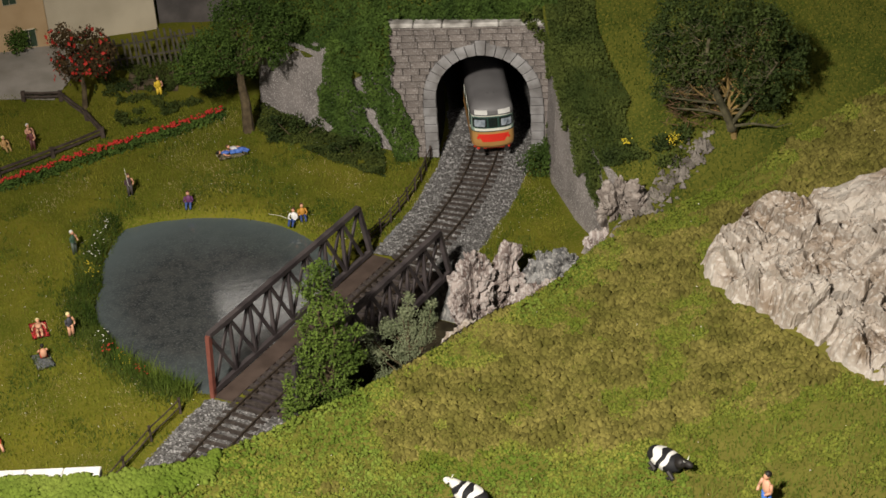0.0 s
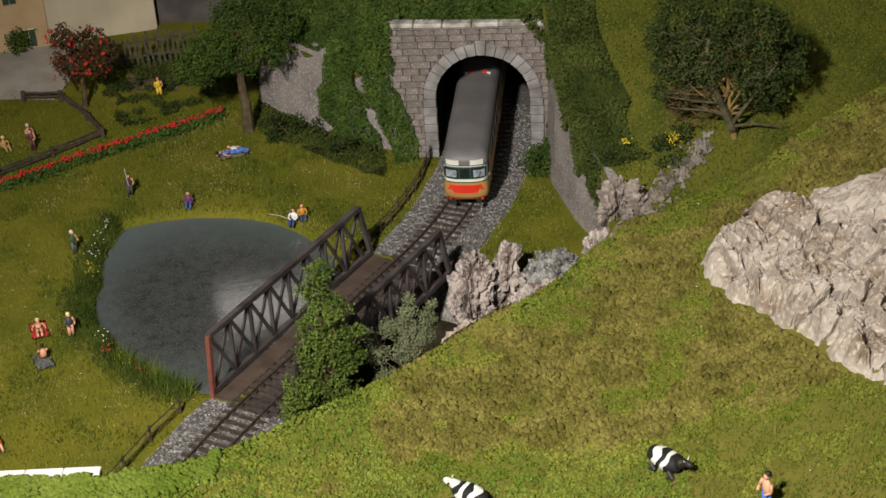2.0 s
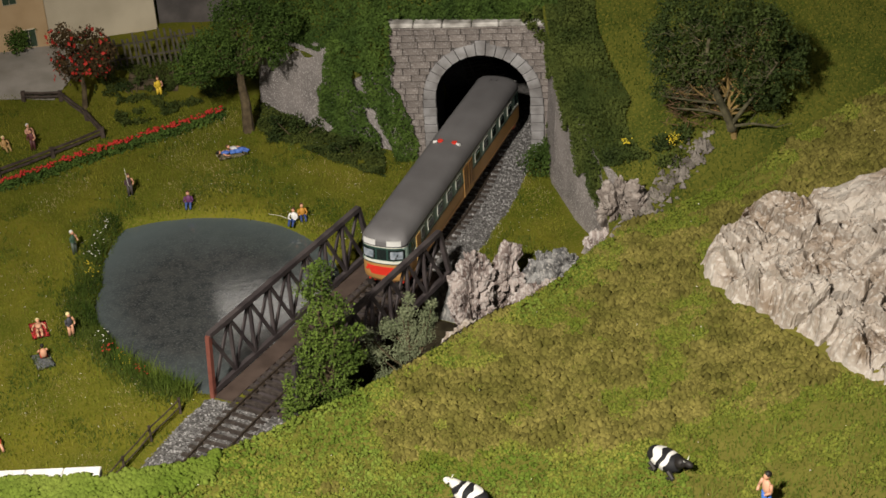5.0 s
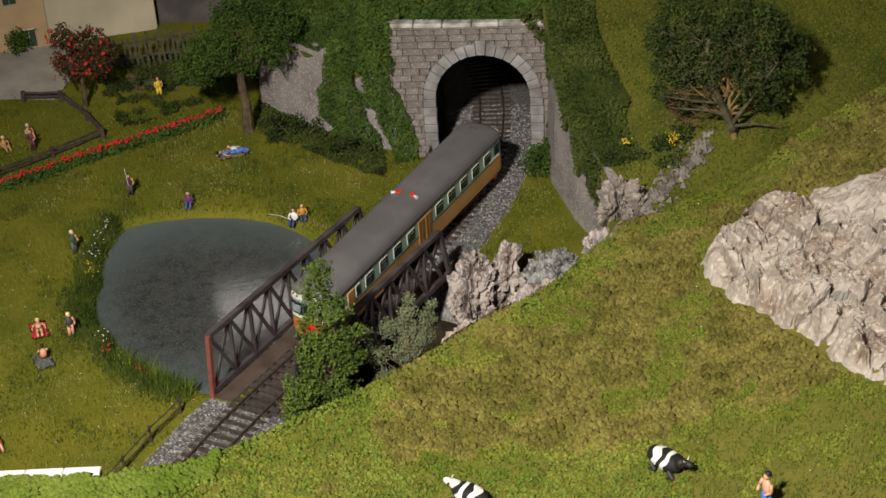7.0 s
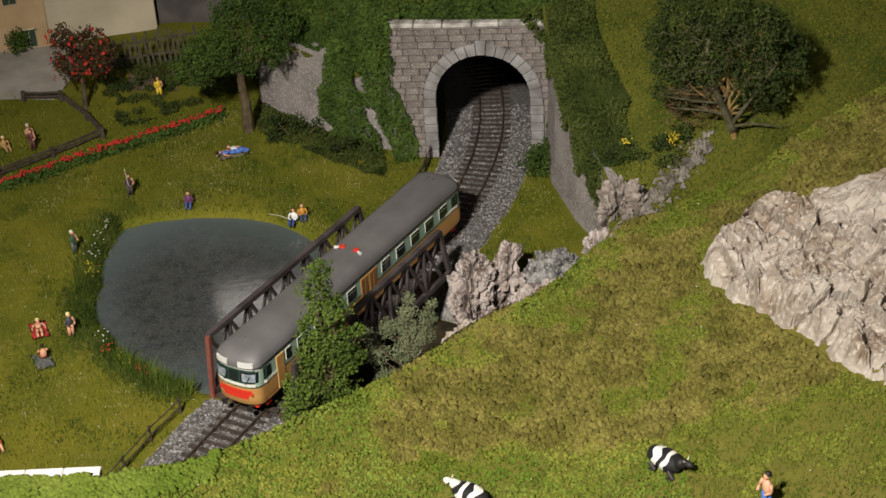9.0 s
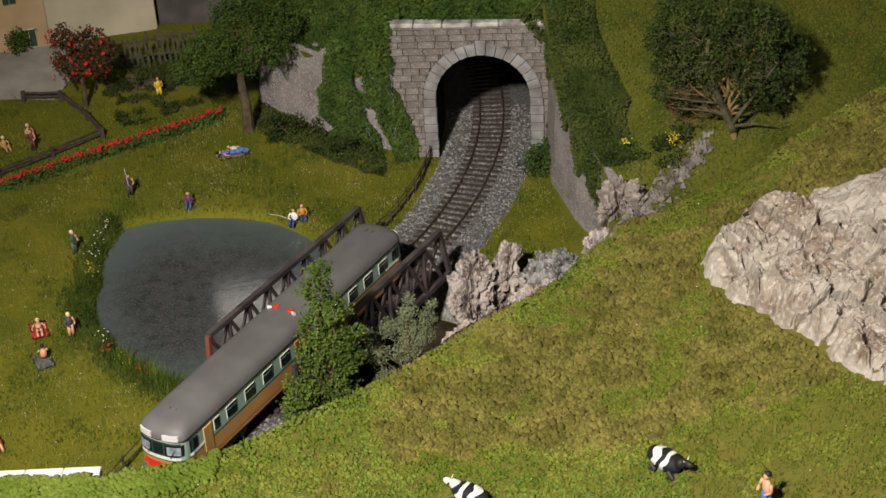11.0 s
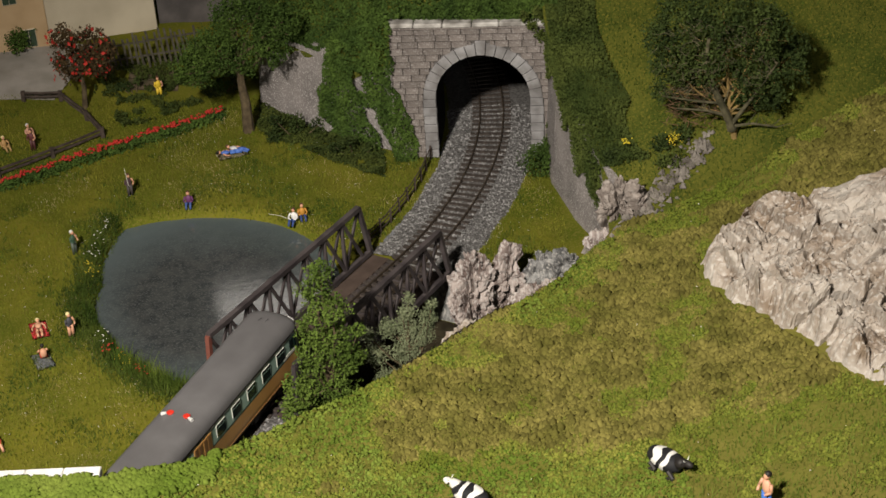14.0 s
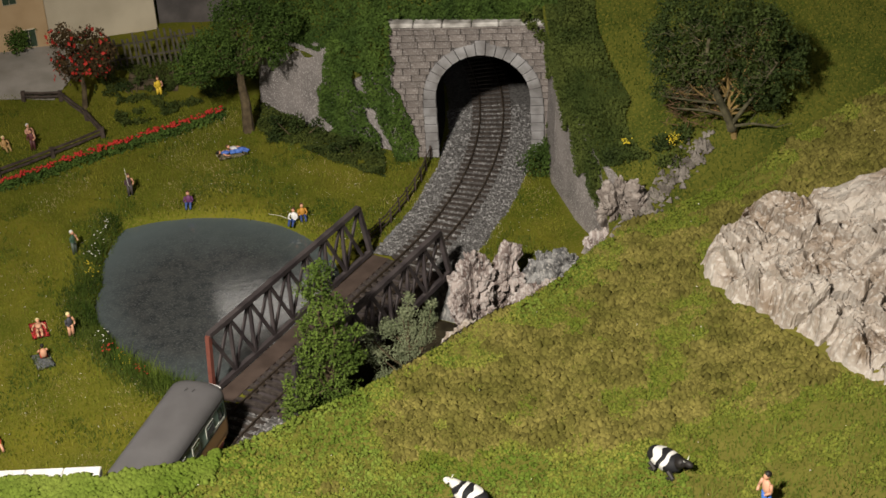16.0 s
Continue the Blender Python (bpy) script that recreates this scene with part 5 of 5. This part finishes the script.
# ---- houses ----
M.update(
    peach=material("peach_plaster", (0.42, 0.29, 0.16), (0.52, 0.37, 0.22), 0.3, 0.9, 0.4, fine=8, spec=0.1),
    pale=material("pale_plaster", (0.44, 0.38, 0.28), (0.56, 0.49, 0.37), 0.25, 0.9, 0.4, fine=8, spec=0.1),
    shutter=plain("green_shutter", (0.035, 0.06, 0.035), 0.6),
    tile=material("roof_tile", (0.22, 0.09, 0.05), (0.32, 0.14, 0.08), 1, 0.85, 0.4),
    yard=material("yard_paving", (0.25, 0.23, 0.2), (0.34, 0.31, 0.28), 0.5, 0.9, 0.5, fine=8),
)


def house(x0, y0, x1, y1, deep, tall, mat, label, windows):
    """A house with its front from (x0, y0) to (x1, y1); windows: (along, height of the sill)."""
    w = math.hypot(x1 - x0, y1 - y0)
    z = min(ground_z(x0, y0), ground_z(x1, y1)) - 0.2
    root = thing("house", x0, y0, z, math.degrees(math.atan2(y1 - y0, x1 - x0)), label, "house")
    bm = B()
    box(bm, (w / 2, deep / 2, tall / 2), (w, deep, tall), bevel=0.04)
    part("wall", bm, mat, root)
    bm = B()
    rd = [(-0.5, -0.7, tall), (w + 0.5, -0.7, tall), (w + 0.5, deep + 0.7, tall), (-0.5, deep + 0.7, tall), (-0.5, deep / 2, tall + 3.4), (w + 0.5, deep / 2, tall + 3.4)]
    vs = [bm.verts.new(p) for p in rd]
    for q in ((0, 1, 5, 4), (2, 3, 4, 5), (0, 4, 3), (1, 2, 5), (3, 2, 1, 0)):
        bm.faces.new([vs[i] for i in q])
    part("roof", bm, M["tile"], root)
    for a, h in windows:
        bm = B()
        box(bm, (a, 0.0, h + 0.75), (1.2, 0.14, 1.7), bevel=0.03)
        win = part("window", bm, M["pale"], root)
        for k in (-1, 1):
            bm = B()
            box(bm, (a + k * 0.28, -0.07, h + 0.75), (0.52, 0.1, 1.5))
            part("shutter", bm, M["shutter"], win, "closed dark green shutter")


house(-47.0, 33.6, -32.4, 37.4, 9, 9, M["peach"], "peach plastered house with closed green shutters", [(10.3, 1.8), (12.3, 4.6), (13.4, 0.5), (8.2, 4.6), (6.0, 1.8)])
house(-32.42, 37.5, -23.6, 40.4, 8, 9, M["pale"], "pale cream plastered house wall", [(2.6, 5.2), (6.2, 5.2)])
wall_strip("wall_north", [(-23.5, 41.2, 0.5, 9.5), (-13.0, 42.6, 0.5, 9.5)], 0.8, "dark grey rough garden wall behind the fence", material("dark_rough_wall", (0.075, 0.068, 0.066), (0.14, 0.125, 0.12), 0.4, 0.95, 0.9, fine=7, spec=0.1))


def yard():
    v, f = sheet(24, 16, lambda u, w: (mix(-48, -31.2 + 2.6 * w, u), mix(29.4, 37.6, w), ground_z(mix(-48, -31.2 + 2.6 * w, u), mix(29.4, 37.6, w)) + 0.06))
    tagged(raw("pavement", v, f, M["yard"], shade=True), "pale grey dusty yard before the house", "yard", kind="structure")


yard()


M["soil"] = material("garden_soil", (0.06, 0.055, 0.03), (0.12, 0.09, 0.06), 1.0, 0.95, 0.8, fine=6, spec=0.05)


def soil_bed():
    v, f = sheet(12, 10, lambda u, w: (mix(-25.4, -21.2, u), mix(31.0, 34.0, w), ground_z(mix(-25.4, -21.2, u), mix(31.0, 34.0, w)) + 0.08 + 0.05 * math.sin(w * 40)))
    tagged(raw("vegetable_bed", v, f, M["soil"]), "small brown vegetable bed in the garden", "garden bed")


soil_bed()


def coping_wall():
    root = thing("parapet", -24.4, -26.6, 4.55, -2, "white stone parapet along the hill edge", "parapet", kind="structure")
    x = -9.0
    while x < 4.6:
        w = random.uniform(1.6, 2.2)
        bm = B()
        box(bm, (x + w / 2, 0, 0.62), (w - 0.03, 0.75, 0.5), bevel=0.05)
        part("coping_stone", bm, M["silver_stone"], root)
        x += w
    bm = B()
    box(bm, (-2.2, 0.1, 0.2), (13.6, 0.5, 0.36))
    part("wall", bm, M["stone"], root)


M["silver_stone"] = material("white_coping", (0.68, 0.67, 0.64), (0.8, 0.79, 0.77), 1.5, 0.8, 0.3)
coping_wall()

# ---- figurines ----
SKIN = plain("figurine_skin", (0.62, 0.32, 0.2), 0.6)
PAINT = {}


def paint(col):
    if col not in PAINT:
        PAINT[col] = plain("figurine_paint", col, 0.55)
    return PAINT[col]


def figurine(x, y, z, rz, top, legs, hair, label, attitude="stand", skin=SKIN):
    """A painted two-centimetre figure, one plain mesh."""
    bm = B()

    def put(slot, fn):
        n = len(bm.faces)
        fn()
        bm.faces.ensure_lookup_table()
        for f in bm.faces[n:]:
            f.material_index = slot

    if attitude == "stand":
        for k in (-0.11, 0.11):
            put(2, lambda: rod(bm, (k * 1.2, 0, 0), (k, 0, 0.95), 0.09, 0.13, 8))
        put(1, lambda: ball(bm, (0, 0, 1.2), 0.24, (1, 0.65, 1.5), 2, 0.1))
        for k in (-1, 1):
            put(0 if k > 0 else 1, lambda: bend(bm, [(k * 0.24, 0, 1.45), (k * 0.34, -0.08, 1.15), (k * 0.2, -0.3, 1.05)], 0.075, 0.055))
        hz = 1.75
        put(0, lambda: ball(bm, (0, 0, hz), 0.145, (0.9, 1, 1.15), 2))
        put(3, lambda: ball(bm, (0, 0.03, hz + 0.05), 0.155, (0.95, 1, 1.0), 2))
        put(0, lambda: ball(bm, (0, -0.06, hz - 0.03), 0.13, (0.85, 0.9, 1.1), 2))
    elif attitude == "sit":
        for k in (-0.12, 0.12):
            put(2, lambda: bend(bm, [(k, 0, 0.16), (k * 1.3, -0.5, 0.42), (k * 1.3, -0.75, 0.05)], 0.12, 0.08))
        put(1, lambda: ball(bm, (0, 0.03, 0.5), 0.24, (1, 0.7, 1.5), 2, 0.1))
        for k in (-1, 1):
            put(1, lambda: bend(bm, [(k * 0.24, 0, 0.75), (k * 0.34, -0.2, 0.5), (k * 0.18, -0.42, 0.45)], 0.075, 0.055))
        put(0, lambda: ball(bm, (0, -0.02, 1.03), 0.145, (0.9, 1, 1.15), 2))
        put(3, lambda: ball(bm, (0, 0.03, 1.09), 0.15, (0.95, 1, 1.0), 2))
    else:
        for k in (-0.11, 0.11):
            put(2, lambda: bend(bm, [(k, -0.1, 0.16), (k * 1.4, -0.55, 0.2), (k * 1.2, -1.0, 0.12)], 0.12, 0.08))
        put(1, lambda: ball(bm, (0, 0.25, 0.2), 0.23, (1, 1.5, 0.7), 2, 0.1))
        for k in (-1, 1):
            put(0, lambda: bend(bm, [(k * 0.22, 0.45, 0.2), (k * 0.42, 0.2, 0.15), (k * 0.45, -0.1, 0.1)], 0.07, 0.05))
        put(0, lambda: ball(bm, (0, 0.75, 0.27), 0.145, (0.9, 1.1, 1.0), 2))
        put(3, lambda: ball(bm, (0, 0.82, 0.3), 0.15, (0.95, 0.9, 1.0), 2))
    ob = part("figurine", bm, skin, shade=True)
    for c in (top, legs, hair):
        ob.data.materials.append(skin if c == "skin" else paint(c))
    ob.matrix_world = pose(x * CM, y * CM, z * CM, 0, 0, rz)
    return tagged(ob, label, "figurine", "painted figurines")


def towel(x, y, z, rz, w, d, col, label):
    bm = B()
    v, f = sheet(8, 6, lambda u, k: ((u - 0.5) * w, (k - 0.5) * d, 0.1 + 0.04 * math.sin(u * 9 + k * 4)))
    for p in v:
        bm.verts.new(p)
    bm.verts.ensure_lookup_table()
    for q in f:
        bm.faces.new([bm.verts[i] for i in q])
    bmesh.ops.solidify(bm, geom=bm.faces[:], thickness=0.06)
    ob = part("towel", bm, material("towel_cloth", tuple(c * 0.8 for c in col), col, 2, 0.9, 0.3), shade=True)
    ob.matrix_world = pose(x * CM, y * CM, z * CM, 0, 0, rz)
    return tagged(ob, label, "towel")


def fishing_rod(x, y, z, dx, dy, dz, label):
    bm = B()
    bend(bm, [(0, 0, 0), (dx * 0.5, dy * 0.5, dz * 0.6), (dx, dy, dz)], 0.024, 0.015, 5)
    ob = part("fishing_rod", bm, M["petal_white"])
    ob.location = Vector((x, y, z)) * CM
    return tagged(ob, label, "fishing rod")


def at_ground(x, y):
    return x, y, ground_z(x, y)


BROWN, BLACK, BLOND, GREYH = (0.09, 0.04, 0.02), (0.015, 0.012, 0.01), (0.75, 0.62, 0.3), (0.6, 0.58, 0.55)
figurine(*at_ground(-10.7, 8.9), -20, (0.75, 0.74, 0.72), (0.03, 0.06, 0.2), BROWN, "seated figurine in white shirt fishing", "sit")
figurine(*at_ground(-10.1, 9.3), 10, (0.5, 0.24, 0.04), (0.03, 0.05, 0.15), BROWN, "seated figurine in orange jacket", "sit")
fishing_rod(-10.9, 8.5, -0.1, -1.5, -0.5, 0.9, "thin pale fishing rod over the pond")
figurine(*at_ground(-18.7, 12.4), 0, (0.13, 0.04, 0.12), (0.05, 0.09, 0.25), BROWN, "seated figurine in purple shirt and jeans", "sit")
figurine(*at_ground(-23.3, 14.4), 30, (0.07, 0.04, 0.05), (0.06, 0.05, 0.05), BROWN, "standing dark-clad fishing figurine")
fishing_rod(-23.3, 14.1, 0.5, -0.1, -0.1, 1.6, "thin upright fishing rod")
figurine(*at_ground(-26.4, 6.4), 60, (0.05, 0.10, 0.06), (0.09, 0.11, 0.09), GREYH, "standing figurine in green at the pond bank")
towel(*at_ground(-16.0, 19.9), 20, 2.4, 1.5, (0.35, 0.3, 0.2), "beige picnic blanket on the meadow")
figurine(-16.2, 19.7, -0.33, 100, (0.08, 0.16, 0.5), (0.08, 0.18, 0.55), BLACK, "figurine in blue lying on the picnic blanket", "lie")
figurine(-15.6, 20.2, -0.33, 70, (0.6, 0.6, 0.62), (0.08, 0.16, 0.5), BROWN, "figurine in white shirt lying on the blanket", "lie")
towel(*at_ground(-27.4, -3.6), 108, 2.1, 1.15, (0.7, 0.06, 0.07), "bright red beach towel on the grass")
figurine(-27.4, -3.6, -0.32, 15, "skin", "skin", BLOND, "sunbathing figurine on the red towel", "lie")
towel(*at_ground(-26.6, -7.2), 115, 2.0, 1.2, (0.25, 0.26, 0.28), "grey beach towel on the grass")
figurine(-26.5, -7.1, -0.35, 200, "skin", (0.5, 0.06, 0.03), BLACK, "seated bather figurine on the grey towel", "sit")
figurine(*at_ground(-25.1, -4.4), 40, (0.06, 0.06, 0.07), "skin", BLOND, "standing blonde bather figurine on the grass")
figurine(*at_ground(-22.6, 30.1), 20, (0.72, 0.5, 0.04), (0.72, 0.5, 0.04), BROWN, "figurine in a yellow dress in the garden")
figurine(*at_ground(-31.9, 22.4), -10, (0.13, 0.04, 0.04), (0.09, 0.03, 0.03), BROWN, "figurine in dark red dress behind the fence")
figurine(*at_ground(-32.5, 24.2), 40, (0.6, 0.32, 0.22), (0.5, 0.28, 0.2), GREYH, "figurine in pale pink in the garden plot", "sit")
figurine(*at_ground(-34.2, 22.6), 40, (0.5, 0.3, 0.12), (0.4, 0.25, 0.1), BLOND, "small pale figurine in the garden plot", "sit")
figurine(*at_ground(-28.1, -16.3), 40, (0.4, 0.05, 0.03), "skin", GREYH, "figurine resting in the meadow", "sit")
near_figure = figurine(15.35, -34.9, hill_z(15.35, -34.9) - 0.05, -60, (0.7, 0.38, 0.25), (0.05, 0.16, 0.55), BLACK, "figurine in blue trousers on the hillside")
near_figure.scale = (1.3, 1.3, 1.3)


# ---- cows ----
def hide_material():
    """Black hide with white belts."""
    m = material("cow_hide", (0.012, 0.012, 0.013), (0.02, 0.02, 0.022), 0.5, 0.7, 0.1)
    nt = m.node_tree
    N, Lk = nt.nodes, nt.links
    co, sep, n = N.new("ShaderNodeTexCoord"), N.new("ShaderNodeSeparateXYZ"), N.new("ShaderNodeTexNoise")
    n.inputs["Scale"].default_value, n.inputs["Detail"].default_value = 70, 1
    Lk.new(co.outputs["Object"], sep.inputs["Vector"])
    Lk.new(co.outputs["Object"], n.inputs["Vector"])
    ma = N.new("ShaderNodeMath")
    ma.operation, ma.inputs[1].default_value = "MULTIPLY_ADD", 0.02
    Lk.new(n.outputs["Fac"], ma.inputs[0])
    Lk.new(sep.outputs["X"], ma.inputs[2])
    mr = N.new("ShaderNodeMapRange")
    mr.inputs["From Min"].default_value, mr.inputs["From Max"].default_value = -0.003, 0.022
    Lk.new(ma.outputs[0], mr.inputs["Value"])
    rp = N.new("ShaderNodeValToRGB")
    rp.color_ramp.interpolation = "CONSTANT"
    black, white = (0.014, 0.014, 0.016, 1), (0.72, 0.70, 0.67, 1)
    rp.color_ramp.elements[0].color, rp.color_ramp.elements[1].color, rp.color_ramp.elements[1].position = black, white, 0.24
    for p, c in ((0.42, black), (0.58, white), (0.73, black)):
        rp.color_ramp.elements.new(p).color = c
    Lk.new(mr.outputs["Result"], rp.inputs["Fac"])
    Lk.new(rp.outputs["Color"], N["Principled BSDF"].inputs["Base Color"])
    return m


HIDE = hide_material()


def cow(x, y, rz, black_head, label):
    root = thing("cow", x, y, hill_z(x, y) + 0.02, rz, label, "cow", "resting cows")
    bm = B()
    vs = ball(bm, (0, 0, 0.58), 0.62, (1.85, 1.0, 0.98), 3, 0.14, rz, 1.3)
    for v in vs:
        if v.co.z > 0.95:
            v.co.z = 0.95 + (v.co.z - 0.95) * 0.6
    part("body", bm, HIDE, root, "black hide with white belts", shade=True)
    bm = B()
    bend(bm, [(0.85, 0, 0.75), (1.25, 0.08, 0.95)], 0.36, 0.22, 10)
    ball(bm, (1.42, 0.12, 0.92), 0.24, (1.4, 0.8, 0.85), 2)
    head = part("head", bm, M["black"] if black_head else M["petal_white"], root, shade=True)
    for k in (-1, 1):
        bm = B()
        rod(bm, (1.3, 0.1 + k * 0.12, 1.08), (1.28, 0.1 + k * 0.26, 1.24), 0.04, 0.015, 6)
        part("horn", bm, M["cream"], head)
        bm = B()
        ball(bm, (1.22, 0.1 + k * 0.26, 1.0), 0.1, (0.6, 1.2, 0.4), 1)
        part("ear", bm, M["black"], head)
    for lx in (-0.65, 0.6):
        for k in (-1, 1):
            bm = B()
            bend(bm, [(lx, k * 0.5, 0.35), (lx + 0.45, k * 0.62, 0.12), (lx + 0.05, k * 0.68, 0.06)], 0.15, 0.07, 7)
            part("leg", bm, M["black"], root)
    bm = B()
    bend(bm, [(-1.05, 0, 0.7), (-1.25, 0.1, 0.4), (-1.2, 0.3, 0.08)], 0.05, 0.03, 6)
    part("tail", bm, M["black"], root)


cow(11.0, -29.9, -48, True, "black and white cow with a black head resting on the hillside")
cow(0.6, -30.9, 138, False, "black and white cow with a white face resting on the hillside")


# ---- the room: an unseen shell, added for bounced light ----
def room():
    wallp = material("room_wall_paint", (0.5, 0.48, 0.44), (0.56, 0.54, 0.5), 0.02, 0.9, 0.1)
    floorp = material("room_floor", (0.16, 0.14, 0.12), (0.22, 0.19, 0.17), 0.03, 0.6, 0.1)
    x0, x1, y0, y1, z0, z1, w = -300, 300, -320, 280, -105, 185, 12
    for name, c, s, m in (("floor", (0, -20, z0 - 6), (624, 624, 12), floorp), ("ceiling", (0, -20, z1 + 6), (624, 624, 12), wallp),
                          ("wall_1", (x0 - 6, -20, 40), (12, 600, 289.5), wallp), ("wall_2", (x1 + 6, -20, 40), (12, 600, 289.5), wallp),
                          ("wall_3", (0, y0 - 6, 40), (600, 12, 289.5), wallp), ("wall_4", (0, y1 + 6, 40), (600, 12, 289.5), wallp)):
        bm = B()
        box(bm, c, s)
        tagged(part(name, bm, m), "plain room " + name.split("_")[0] + " round the layout", name.split("_")[0], kind="structure")
    bm = B()
    box(bm, (0, 2, -57.5), (140, 138, 95))
    tagged(part("layout_table", bm, M["post"]), "dark wooden table that carries the layout", "table", kind="structure")

    # unseen glowing panel added high on the far wall, so the pond mirrors a highlight
    panel = thing("lamp_panel", -43, 274, 177, label="added white glowing panel high on the room wall for the pond's highlight", category="lamp")
    bm = B()
    box(bm, (0, 3, 0), (30, 4, 13), bevel=1.0)
    part("housing", bm, M["cream"], panel)
    bm = B()
    box(bm, (0, 0.4, 0), (27, 1.6, 10), bevel=0.4)
    part("diffuser", bm, glow("highlight_panel_glow", (1.0, 0.93, 0.85), 3.4), panel, "glowing white face of the added panel")


room()


# ---- the railcar's run ----
START, SPEED = 37.1, 3.917


def motions():
    rows = []
    for k in range(0, 33):
        t = k * 0.5
        s = START - SPEED * t
        (a, _), (b, _) = track(s - 8.2), track(s + 8.2)
        d, mid = a - b, (a + b) / 2
        mid += Vector((d.y, -d.x, 0)).normalized() * 0.08
        rows.append((t, pose(mid.x * CM, mid.y * CM, 0, 0, 0, math.degrees(math.atan2(d.y, d.x)))))
    walk(RAILCAR, rows)
    for x, w in WHEELSETS:
        walk(w, [(k * 0.2, pose(x * CM, 0, 0.53 * CM, 0, math.degrees(SPEED * k * 0.2 / 0.53), 0)) for k in range(81)])


motions()
